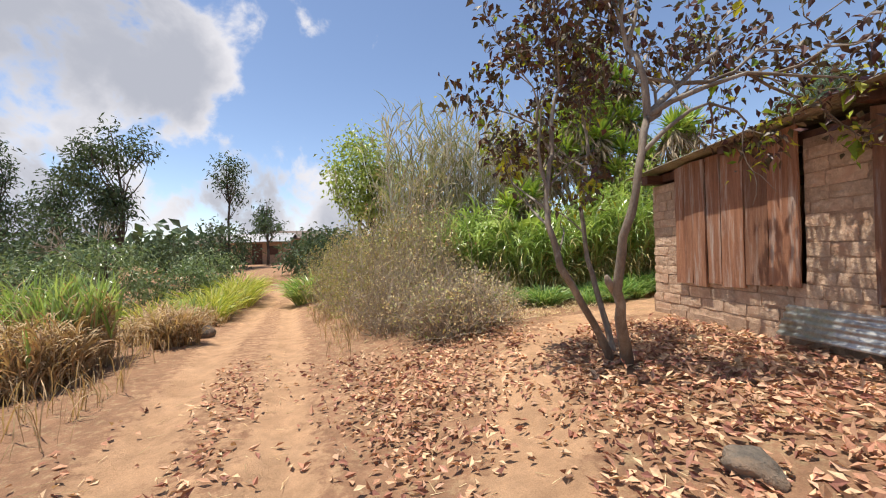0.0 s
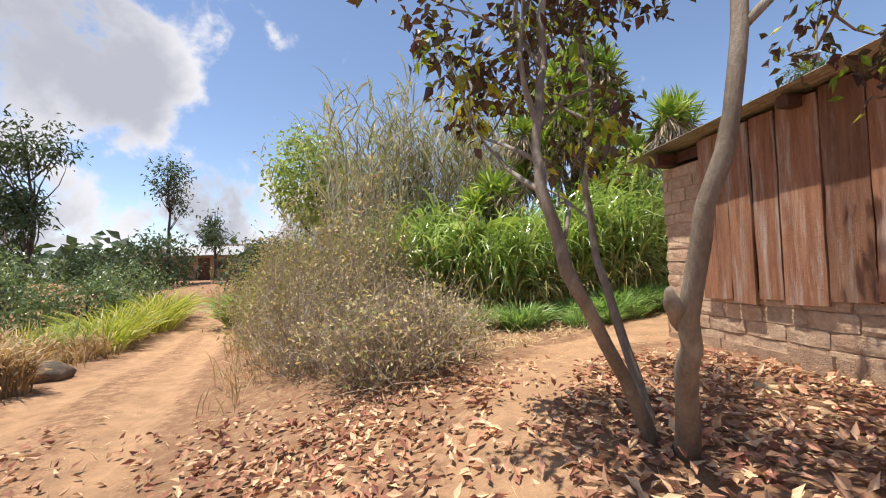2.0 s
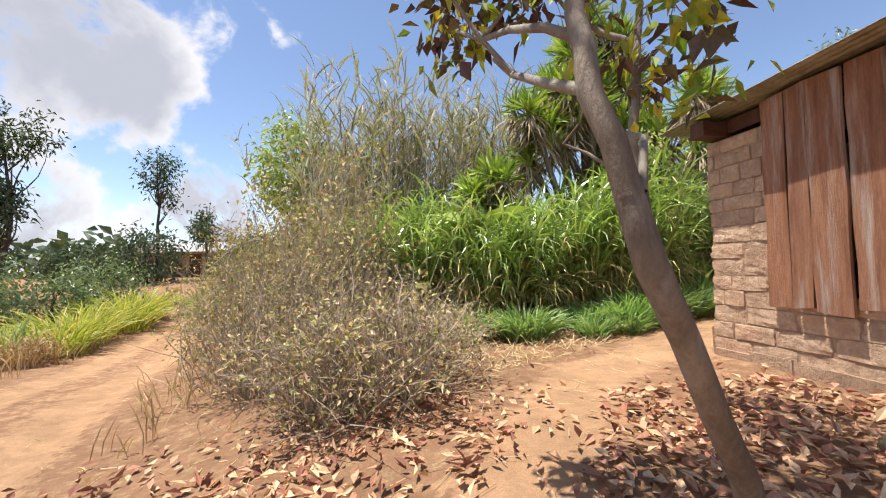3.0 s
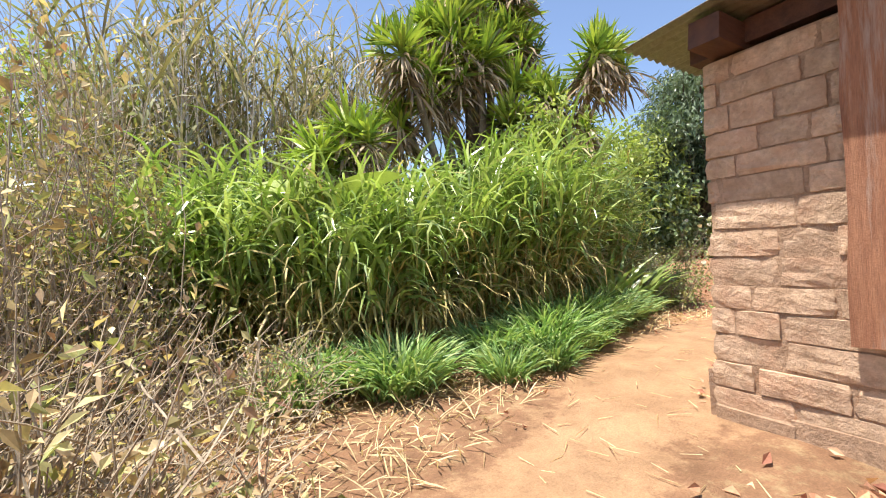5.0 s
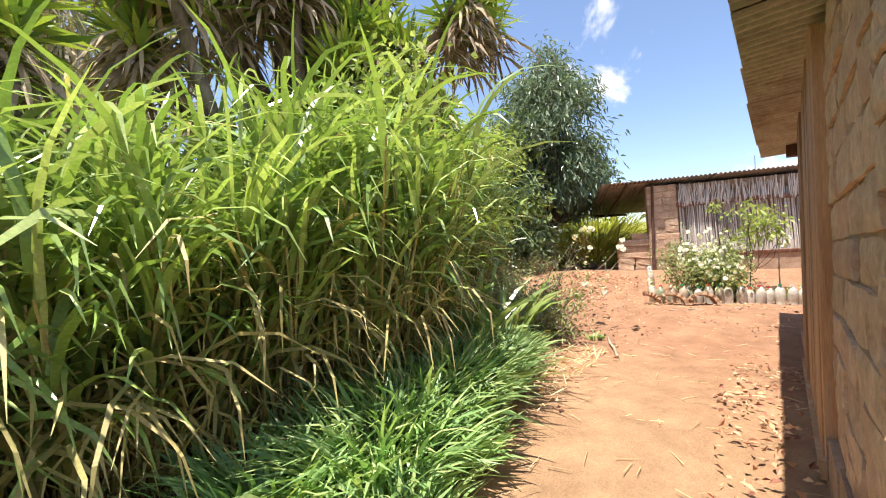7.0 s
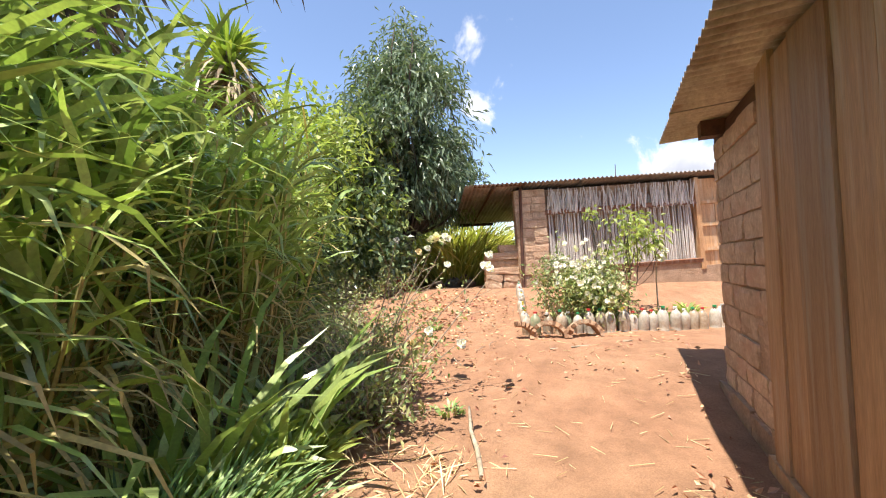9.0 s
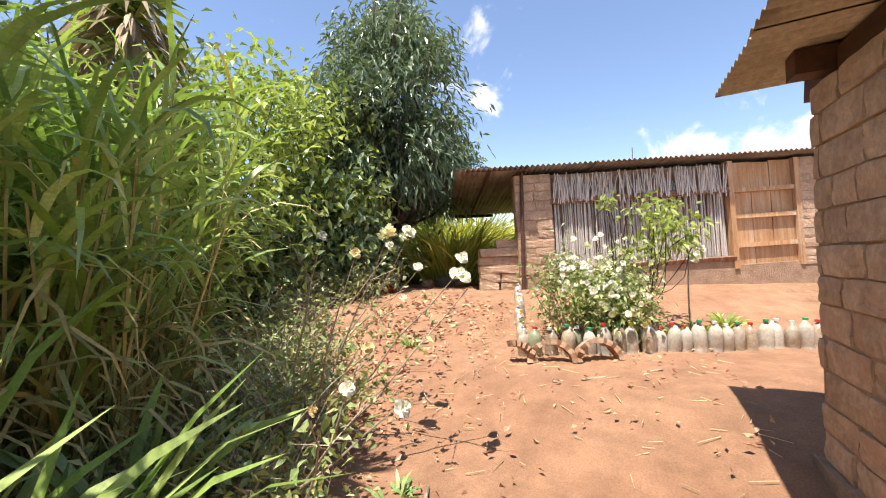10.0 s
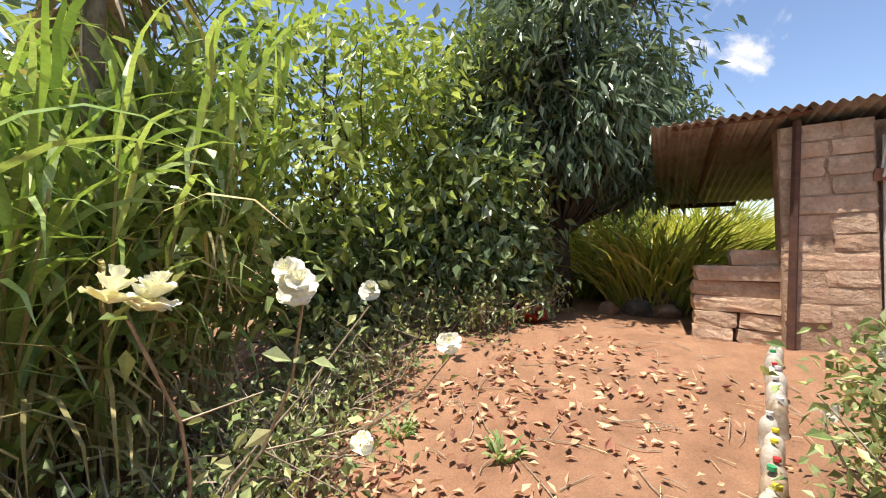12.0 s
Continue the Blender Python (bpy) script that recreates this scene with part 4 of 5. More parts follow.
def tuft(x, y, r, h, n, mat=LAWN, label="low tuft of bright green grass beside the path", name="grass_tuft", wide=0.017, group="green tufts along the path"):
    b = Bag()
    a = rng.uniform(0, 6.28, n)
    q = r * np.sqrt(rng.uniform(0, 1, n)) * 0.75
    px, py = x + q * np.cos(a), y + q * np.sin(a)
    turn = a + rng.normal(0, 0.7, n)
    L = h * rng.uniform(0.7, 1.5, n)
    base = np.stack([px, py, land(px, py) - 0.01], 1)
    a0 = 0.15 + 0.6 * q / r + rng.normal(0, 0.1, n)
    blades(b, base, turn, L, wide, a0, a0 + rng.uniform(0.7, 1.7, n), 4)
    ob = new(name, b.mesh(name, mat))
    return tagged(ob, label, "grass", group)


for x, y, r, h, n in ((2.55, 8.38, 0.36, 0.30, 620), (3.05, 8.62, 0.3, 0.26, 420), (3.55, 8.50, 0.36, 0.30, 620), (4.0, 8.72, 0.4, 0.34, 700), (4.5, 8.80, 0.42, 0.34, 760), (4.95, 8.92, 0.36, 0.32, 560),
                      (3.35, 8.08, 0.2, 0.2, 240), (3.9, 8.28, 0.22, 0.2, 260), (2.9, 8.1, 0.22, 0.2, 220), (2.0, 8.62, 0.3, 0.3, 380), (5.45, 9.0, 0.28, 0.26, 320), (1.75, 8.3, 0.2, 0.24, 160)):
    tuft(x + 0.05 - 0.5 * (x < 2.7), y + 0.10 + 0.12 * max(x - 3.2, 0), r * 1.15, h * 1.35, int(n * 1.2))
for x, y, r, h, n in ((6.05, 9.7, 0.18, 0.75, 22), (5.4, 9.65, 0.22, 0.85, 26), (6.45, 10.05, 0.18, 0.75, 18), (5.75, 9.85, 0.2, 1.0, 22)):
    tuft(x, y, r, h, n, NAPIER, "young clump of arching broad green grass", "grass_clump", 0.045, "young clumps before the tall grass")
tuft(-5.4, 16.8, 0.9, 1.1, 700, NAPIER, "rounded clump of broad green grass beside the road", "grass_clump", 0.05, "roadside clumps")


def stalk_clump(x, y, r, h, n, green):
    """Upright dry stalks with hanging dead leaves; green blades at the top."""
    ob = plant("dry_grass_clump", (x, y), "tall dry brown grass clump with green tops by the road", "grass", "dry roadside clumps")
    dry, top = Bag(), Bag()
    for _ in range(n):
        a, q = rng.uniform(0, 6.28), r * math.sqrt(rng.uniform(0, 1))
        px, py = x + q * math.cos(a), y + q * math.sin(a)
        z, L = z_at(px, py) - 0.02, h * rng.uniform(0.6, 1.05) * (1 - 0.3 * q / r)
        tip = np.array((px + rng.normal(0, 0.1) * L, py + rng.normal(0, 0.1) * L, z + L))
        tube(dry, bend((px, py, z), tip, 0.03, 4), [0.008, 0.007, 0.006, 0.003], 3, cap=False)
        m = 7
        t = rng.uniform(0.1, 0.9, m)[:, None]
        base = np.array((px, py, z)) * (1 - t) + tip * t
        a0 = rng.uniform(0.2, 0.7, m)
        blades(dry, base, rng.uniform(0, 6.28, m), rng.uniform(0.2, 0.5, m), 0.019, a0, a0 + rng.uniform(0.8, 2.2, m), 4)
        if rng.uniform() < green:
            a0 = rng.uniform(0.0, 0.35, 4)
            blades(top, np.tile(tip - np.array((0, 0, 0.3 * L)), (4, 1)), rng.uniform(0, 6.28, 4), rng.uniform(0.45, 0.85, 4), 0.03, a0, a0 + rng.uniform(0.2, 1.0, 4), 5)
    add_part(ob, "stalks", dry, STRAW)
    if green:
        add_part(ob, "green_blades", top, NAPIER, "fresh green blades")


for x, y, r, h, n, g in ((-5.7, 6.2, 0.55, 1.5, 230, 0.4), (-6.6, 6.4, 0.6, 1.5, 200, 0.3), (-5.4, 5.3, 0.55, 1.05, 240, 0.02), (-6.2, 5.0, 0.55, 1.2, 200, 0.05), (-5.0, 7.6, 0.4, 0.7, 110, 0), (-6.6, 9.4, 0.6, 0.8, 90, 0), (-5.9, 8.3, 0.5, 0.6, 80, 0), (-7.3, 11.8, 0.6, 0.7, 80, 0.2)):
    stalk_clump(x, y, r, h, n, g)
for x, y, r, h, n in ((-8.3, 14.5, 0.9, 1.1, 420), (-8.6, 16.8, 0.9, 1.2, 420), (-7.6, 13.2, 0.6, 0.8, 260), (-9.4, 18.5, 1.0, 1.2, 420), (-8.9, 12.6, 0.8, 1.0, 300)):
    tuft(x, y, r, h, n, leafy("verge_blade", [(0.16, 0.2, 0.03), (0.3, 0.31, 0.06), (0.42, 0.36, 0.12)], 0.5, 0.35), "yellow-green grass clump beyond the road edge", "grass_clump", 0.03, "roadside clumps")


def brush(at, r, h, twigs, nleaf, leaf, label, name="brush_bush", twig=TWIG, size=0.045, wide=0.02):
    """A tangle of thin stems from one root, with small leaves."""
    ob = plant(name, at, label, "bush")
    wood, lv = Bag(), Bag()
    x, y = at
    z = z_at(x, y)
    pts = []
    for k in range(twigs):
        a, q = rng.uniform(0, 6.28), r * math.sqrt(rng.uniform(0, 1))
        s = np.array((x + 0.55 * q * math.cos(a), y + 0.55 * q * math.sin(a), z - 0.03))
        s[2] = z_at(s[0], s[1]) - 0.03
        e = np.array((x + q * math.cos(a) + rng.normal(0, 0.15), y + q * math.sin(a) + rng.normal(0, 0.15), z + h * (1 - 0.55 * (q / r) ** 2) * rng.uniform(0.55, 1.15)))
        if not clear(e[None], 0.3)[0]:
            continue
        p = bend(s, e, 0.14, 5)
        tube(wood, p, [0.007, 0.006, 0.005, 0.004, 0.002], 3, cap=False)
        for _ in range(3):
            i = rng.integers(1, 4)
            e2 = p[i] + rng.normal(0, 0.22, 3) * (r / 1.0) ** 0.3
            if e2[2] > z_at(e2[0], e2[1]) and clear(e2[None], 0.3)[0]:
                tube(wood, [p[i], (p[i] + e2) / 2 + rng.normal(0, 0.03, 3), e2], [0.004, 0.003, 0.0015], 3, cap=False)
                pts.append(e2)
        pts += p[2:]
    pts = np.array(pts)
    pos = pts[rng.integers(0, len(pts), nleaf)] + rng.normal(0, 0.05, (nleaf, 3))
    ok = clear(pos, 0.55) & (pos[:, 2] > land(pos[:, 0], pos[:, 1]))
    leaves(lv, pos[ok], spray(int(ok.sum())), size, wide)
    add_part(ob, "stems", wood, twig)
    add_part(ob, "foliage", lv, leaf)


brush((0.25, 6.75), 1.05, 0.95, 480, 3600, BRUSH, "low tangled bush of dry grey-brown twigs", size=0.06, wide=0.03)
brush((-0.9, 7.8), 1.0, 1.6, 240, 3200, BRUSH, "dry brown bush with withered leaves")
brush((-0.3, 8.6), 1.0, 1.6, 260, 3800, BRUSH, "dry brown bush with withered leaves")
brush((-0.5, 8.9), 0.9, 3.3, 110, 1700, BRUSH, "tall thin dry shrub with withered brown leaves", "dry_shrub", size=0.08, wide=0.045)
brush((1.0, 8.5), 0.7, 0.55, 150, 1300, BRUSH, "low tangled bush of dry grey-brown twigs")
OLIVE = leafy("olive_brush_leaf", [(0.16, 0.17, 0.05), (0.25, 0.24, 0.09), (0.34, 0.27, 0.12), (0.20, 0.13, 0.07)], 0.7, 0.25)
for at, r, h in (((-1.5, 9.3), 1.1, 2.3), ((-2.6, 11.6), 1.3, 2.1), ((-3.3, 14.0), 1.4, 2.3), ((-0.6, 10.6), 1.3, 3.0), ((-1.6, 13.2), 1.6, 2.8), ((-0.3, 9.6), 1.0, 2.2), ((-4.0, 16.8), 1.3, 2.2)):
    brush(at, r, h, 170, 5200, OLIVE, "tall brown-green scrub bush along the road", "scrub_bush", size=0.07, wide=0.03)


def reed_bed():
    """Giant reeds, dry and grey-green, behind the bushes."""
    stem, lv = Bag(), Bag()
    n = 430
    x = rng.uniform(-1.6, 3.4, n)
    y = rng.uniform(11.4, 14.2, n) + 0.35 * x * (x > 0)
    z = land(x, y)
    tall = rng.uniform(3.4, 5.6, n)
    for i in range(n):
        tip = np.array((x[i] + rng.normal(-0.1, 0.75), y[i] + rng.normal(0, 0.6), z[i] + tall[i]))
        p = bend((x[i], y[i], z[i]), tip, 0.035, 6)
        tube(stem, p, [0.014, 0.013, 0.011, 0.008, 0.006, 0.003], 4, cap=False)
        m = 15
        t = rng.uniform(0.25, 1.0, m)
        b = np.array([p[int(q * 4.99)] * (1 - (q * 5) % 1) + p[min(int(q * 4.99) + 1, 5)] * ((q * 5) % 1) for q in t])
        a0 = rng.uniform(0.2, 0.8, m)
        blades(lv, b, rng.uniform(0, 6.28, m), rng.uniform(0.4, 0.85, m), 0.034, a0, a0 + rng.uniform(0.4, 1.4, m), 4)
    ob = tagged(new("reed_bed", lv.mesh("reed_bed", REED)), "dense bed of tall half-dry giant reeds", "reeds", kind="stuff")
    tagged(part("reed_stems", stem.mesh("reed_stems", CANE), ob), kind="stuff")


reed_bed()


def spear_head(green, dead, p, r=0.5, n=70, tilt=(0, 0), skirt=0.6):
    """A rosette of stiff spear leaves with a skirt of dead ones below."""
    p = np.array(p, float)
    a = rng.uniform(0, 6.28, n)
    el = rng.uniform(-0.35, 1.35, n)
    base = p + np.stack([0.03 * np.cos(a), 0.03 * np.sin(a), rng.uniform(-0.1, 0.1, n)], 1)
    a0 = math.pi / 2 - el
    blades(green, base, a, r * rng.uniform(0.8, 1.15, n), 0.045, a0, a0 + rng.uniform(0.0, 0.5, n), 3, wave=0.02)
    m = int(n * 0.9)
    a = rng.uniform(0, 6.28, m)
    base = p + np.stack([0.05 * np.cos(a), 0.05 * np.sin(a), rng.uniform(-0.35, -0.05, m)], 1)
    blades(dead, base, a, skirt * rng.uniform(0.6, 1.1, m), 0.035, rng.uniform(1.9, 2.4, m), rng.uniform(2.8, 3.1, m), 3, wave=0.05)


def yucca_grove(at, heads, label):
    ob = plant("yucca", at, label, "yucca")
    wood, green, dead = Bag(), Bag(), Bag()
    z = z_at(*at)
    for hx, hy, hz, r in heads:
        fork = np.array((at[0] + (hx - at[0]) * 0.35, at[1] + (hy - at[1]) * 0.35, z + (hz - z) * rng.uniform(0.35, 0.6)))
        tube(wood, bend((at[0] + rng.normal(0, 0.12), at[1] + rng.normal(0, 0.12), z - 0.05), fork, 0.04, 4) + bend(fork, (hx, hy, hz), 0.1, 5)[1:], list(np.linspace(0.10, 0.045, 8)), 7)
        spear_head(green, dead, (hx, hy, hz), r, 90)
        for _ in range(2):
            q = np.array((hx, hy, hz)) + rng.normal(0, 0.22, 3) + np.array((0, 0, -0.3))
            spear_head(green, dead, q, r * 0.8, 45)
    add_part(ob, "trunk", wood, BARK, smooth_=True)
    add_part(ob, "leaves", green, YUCCA)
    add_part(ob, "dead_leaves", dead, DEADFROND, "hanging dead grey-brown leaves")


yucca_grove((4.5, 11.6), [(4.0, 11.7, 5.4, 0.6), (4.6, 11.3, 5.0, 0.6), (5.2, 11.2, 5.1, 0.55), (5.75, 10.0, 4.55, 0.5), (6.3, 10.3, 4.75, 0.5), (3.4, 11.0, 4.3, 0.55), (4.9, 10.9, 4.2, 0.55), (3.0, 11.2, 3.7, 0.5), (5.0, 12.0, 5.9, 0.6), (4.2, 12.0, 6.2, 0.6), (2.9, 10.7, 4.4, 0.5), (4.3, 10.9, 4.6, 0.6), (3.8, 11.0, 5.0, 0.6), (4.7, 10.8, 3.6, 0.55), (5.4, 10.6, 3.9, 0.5), (4.4, 11.4, 5.6, 0.6), (5.0, 11.5, 6.4, 0.6), (4.0, 11.4, 6.0, 0.6), (4.6, 11.6, 6.9, 0.6), (5.3, 11.4, 5.7, 0.55), (3.6, 11.4, 5.2, 0.55)],
            "tall branching yucca with green rosettes and dead skirts")
yucca_grove((2.3, 10.6), [(2.1, 10.5, 3.15, 0.5), (1.7, 10.3, 2.75, 0.45)], "low yucca with bright rosettes above the grass")
yucca_grove((7.3, 12.0), [(7.3, 12.0, 4.2, 0.4)], "single slender yucca with one rosette")


def banana(at, n, label, h=1.9, az=None):
    ob = plant("banana_plant", at, label, "banana plant")
    b, w = Bag(), Bag()
    x, y = at
    z = z_at(x, y)
    tube(w, [(x, y, z - 0.05), (x, y, z + h * 0.5), (x, y, z + h * 0.85)], [0.09, 0.07, 0.04], 8)
    a = np.array(az) if az is not None else rng.uniform(0, 6.28, n)
    base = np.tile(np.array((x, y, z + h * 0.82)), (len(a), 1))
    blades(b, base, a, rng.uniform(0.8, 1.1, len(a)), 0.26, rng.uniform(0.8, 1.2, len(a)), rng.uniform(1.6, 2.0, len(a)), 6, wave=0.02)
    add_part(ob, "stem", w, LIGHTGREEN)
    add_part(ob, "leaves", b, LIGHTGREEN)


banana((1.75, 9.6), 5, "small banana plant with broad green leaves", 2.0, [3.0, 3.6, 1.2, 5.4])
banana((18.5, 15.5), 6, "banana plant behind the far house", 4.2)
banana((17.0, 17.5), 6, "banana plant behind the far house", 4.6)
VERGE = leafy("yellow_verge", [(0.16, 0.2, 0.03), (0.3, 0.31, 0.06), (0.42, 0.36, 0.12)], 0.5, 0.35)
for x, y in ((13.3, 12.2), (14.4, 13.0), (15.6, 13.4), (13.7, 13.9), (16.8, 14.0), (12.4, 14.6), (15.0, 14.8), (16.9, 13.3), (17.8, 13.7), (18.8, 14.1), (17.4, 14.3)):
    tuft(x, y, 0.8, 1.25 if x < 16.5 else 1.9, 420, VERGE, "yellow-green grass behind the far house", "grass_clump", 0.03, "grass clumps behind the house")
for x, y, r, h in ((4.55, 9.5, 0.3, 0.3), (5.05, 9.65, 0.3, 0.32), (5.5, 9.8, 0.32, 0.36), (5.9, 9.85, 0.28, 0.34), (6.25, 9.75, 0.25, 0.26), (6.55, 9.9, 0.16, 0.16)):
    tuft(x, y, r, h, 110, LIGHTGREEN, "low broad-leaved weed at the grass edge", "weed", 0.055, "weeds at the grass edge")
simple_tree("drooping_tree", (12.3, 13.0), 5.4, [((0, 0, 4.0), (1.35, 1.35, 1.9), 1.0), ((-0.5, -0.3, 2.7), (1.3, 1.2, 1.0), 0.6), ((0.7, -0.3, 2.5), (1.1, 1.0, 1.0), 0.45), ((0.1, 0, 5.3), (0.7, 0.7, 0.8), 0.25)], 0.12, DROOP,
            "dense rounded tree with drooping grey-green leaves", clusters=1150, per=12, size=0.19, wide=0.05, hang=0.75, spread=0.17, nlimb=34)
for (x, y), h, rr, mat, label in (((10.4, 13.4), 3.4, 1.4, LIGHTGREEN, "leafy light green bush behind the roses"), ((8.9, 13.2), 3.4, 1.4, LIGHTGREEN, "leafy light green bush behind the roses"), ((7.4, 13.4), 3.8, 1.4, GLOSS, "tall dark glossy bush behind the grass"),
                                  ((10.9, 12.9), 1.2, 0.7, GLOSS, "dark green bush under the tree"), ((9.3, 13.2), 1.2, 0.8, GLOSS, "dark green bush behind the roses"), ((7.2, 12.2), 2.4, 0.8, LIGHTGREEN, "leafy light green bush behind the roses"), ((10.9, 13.0), 3.7, 0.9, GLOSS, "dark broad-leaved young tree"),
                                  ((14.6, 14.5), 2.6, 1.2, LIGHTGREEN, "yellow-green bush behind the far house"), ((13.6, 15.8), 3.6, 1.5, OLIVE, "dry olive bush behind the far house"), ((17.0, 15.5), 3.8, 1.5, OLIVE, "dry olive bush behind the far house")):
    simple_tree("broadleaf_bush", (x, y), h, [((0, 0, h * 0.62), (rr, rr * 0.8, h * 0.38), 1.0), ((-rr * 0.5, -0.2, h * 0.35), (rr * 0.8, rr * 0.6, h * 0.3), 0.5), ((rr * 0.4, 0.1, h * 0.85), (rr * 0.5, rr * 0.5, h * 0.25), 0.3)], 0.05, mat, label, clusters=300, per=8, size=0.155, wide=0.078, hang=0.35, spread=0.2, category="bush")
simple_tree("vine_bush", (4.9, 10.4), 2.3, [((0, 0, 2.0), (0.75, 0.5, 0.65), 1.0), ((0.1, -0.2, 2.7), (0.35, 0.3, 0.4), 0.3)], 0.04, LIGHTGREEN, "fresh green leafy shrub above the grass", clusters=240, per=9, size=0.12, wide=0.06, hang=0.5, category="bush")
simple_tree("roadside_tree", (-3.4, 17.8), 6.0, [((0, 0, 4.8), (1.3, 1.3, 1.9), 1.0), ((0.9, 0, 4.0), (1.2, 1.0, 1.4), 0.6)], 0.12, LIGHTGREEN, "green leafy tree rising behind scrub", clusters=500, per=9, size=0.2, wide=0.1, spread=0.25)
simple_tree("tall_scrub", (2.6, 15.6), 5.2, [((0, 0, 3.9), (1.9, 1.2, 1.7), 1.0)], 0.08, REED, "tall thin grey-green tree behind reeds", clusters=420, per=9, size=0.16, wide=0.04, spread=0.25)


# ---- roses and the flower bed ----
def bloom(bag, heart, p, r, way, slot=0):
    """A loose many-petalled flower facing way."""
    way = unit(np.asarray(way, float))
    a = unit(np.cross(way, (0.3, 0.9, 0.1)))
    b = np.cross(way, a)
    for ring, (n, open_, rad) in enumerate(((7, 1.2, 1.0), (6, 0.8, 0.85), (5, 0.4, 0.6))):
        for k in range(n):
            t = 2 * math.pi * (k + 0.5 * ring) / n + rng.normal(0, 0.12)
            out = a * math.cos(t) + b * math.sin(t)
            side = np.cross(way, out)
            d = out * math.sin(open_) + way * math.cos(open_)
            L, w = r * rad * rng.uniform(0.88, 1.08), r * rad * 0.95
            c = np.asarray(p) + way * 0.02 * ring * r / 0.05
            rows = [c]
            for f, g, up in ((0.45, 0.42, 0.10), (0.82, 0.5, 0.12), (1.0, 0.26, 0.02)):
                m = c + d * L * f
                rows += [m - side * w * g + way * L * (up + rng.normal(0, 0.03)), m + way * L * (up - 0.1), m + side * w * g + way * L * (up + rng.normal(0, 0.03))]
            bag.put(rows, [[0, 2, 1], [0, 3, 2], [1, 2, 5, 4], [2, 3, 6, 5], [4, 5, 8, 7], [5, 6, 9, 8]], slot)
    if heart is not None:
        m = 10
        pos = np.asarray(p) + way * r * 0.22 + rng.normal(0, r * 0.06, (m, 3))
        leaves(heart, pos, unit(np.tile(way, (m, 1)) + rng.normal(0, 0.3, (m, 3))), r * 0.16, r * 0.1)


def rose_bush(at, canes, blooms, label, nleaf=1200, r=0.6, h=1.0):
    ob = plant("rose_bush", at, label, "rose bush", "white roses")
    wood, lv, hearts = Bag(), Bag(), Bag()
    z = z_at(*at)
    pts = []
    ends = [np.array(b[:3]) - np.array((0, 0, 0.02)) for b in blooms]
    for _ in range(canes):
        a, q = rng.uniform(0, 6.28), r * rng.uniform(0.3, 1.1)
        ends.append(np.array((at[0] + q * math.cos(a), at[1] + q * math.sin(a), z + h * rng.uniform(0.25, 1.0))))
    for k, e in enumerate(ends):
        if k >= len(blooms) and not clear(e[None], 0.34)[0]:
            continue
        s = np.array((at[0] + rng.normal(0, 0.12), at[1] + rng.normal(0, 0.12), z - 0.02))
        s[2] = z_at(s[0], s[1]) - 0.02
        p = bend(s, e, 0.07, 6, -0.06)
        tube(wood, p, [0.008, 0.007, 0.006, 0.005, 0.004, 0.003], 5, cap=False)
        pts += p[1:]
        for _ in range(2):
            i = rng.integers(2, 5)
            e2 = p[i] + rng.normal(0, 0.16, 3)
            if clear(e2[None], 0.3)[0]:
                tube(wood, [p[i], e2], [0.003, 0.002], 3, cap=False)
                pts.append(e2)
    pts = np.array(pts)
    pos = pts[rng.integers(0, len(pts), nleaf)] + rng.normal(0, 0.055, (nleaf, 3))
    ok = clear(pos, 0.55) & (pos[:, 2] > land(pos[:, 0], pos[:, 1]) + 0.02)
    leaves(lv, pos[ok], spray(int(ok.sum()), -0.1), 0.055, 0.032)
    add_part(ob, "canes", wood, TWIG)
    add_part(ob, "foliage", lv, ROSELEAF)
    for k, (x, y, zz, rad, old) in enumerate(blooms):
        b, hh = Bag(), Bag()
        way = (rng.normal(0, 0.35) - 0.1, -0.55 + rng.normal(0, 0.25), 0.65)
        for _ in range(3 if rad > 0.045 else 1):
            off = rng.normal(0, rad * (0.62 if rad > 0.043 else 0.0), 3)
            bloom(b, hh, np.array((x, y, zz)) + off, rad * rng.uniform(0.8, 1.05), np.array(way) + rng.normal(0, 0.2, 3))
        add_part(ob, "bloom", b, PETAL_OLD if old else PETAL, "faded cream rose" if old else "open white rose cluster")
        tagged(add_part(ob, "flower_heart", hh, STAMEN), kind="stuff")


rose_bush((7.5, 10.3), 44, [(8.0, 9.69, 2.0, 0.046, 0), (7.70, 9.65, 1.97, 0.05, 0), (7.69, 9.14, 1.76, 0.05, 0), (7.85, 9.16, 1.66, 0.045, 0), (7.25, 9.75, 1.95, 0.04, 0), (7.35, 9.6, 1.85, 0.035, 1), (8.3, 10.1, 1.9, 0.045, 0)], "sprawling rose bush with white blooms", 1500, 0.65, 0.75)
rose_bush((6.85, 9.8), 46, [(7.0, 9.1, 1.22, 0.045, 0), (6.9, 9.25, 1.3, 0.04, 0), (7.1, 9.3, 1.42, 0.035, 1), (6.75, 9.3, 1.25, 0.03, 1)], "sprawling rose bush with faded and white blooms", 1100, 0.42, 0.42)
rose_bush((8.2, 11.2), 44, [(8.2, 9.9, 1.5, 0.04, 0), (8.6, 10.0, 1.75, 0.045, 0)], "sprawling rose bush with white blooms", 1100, 0.65, 0.7)


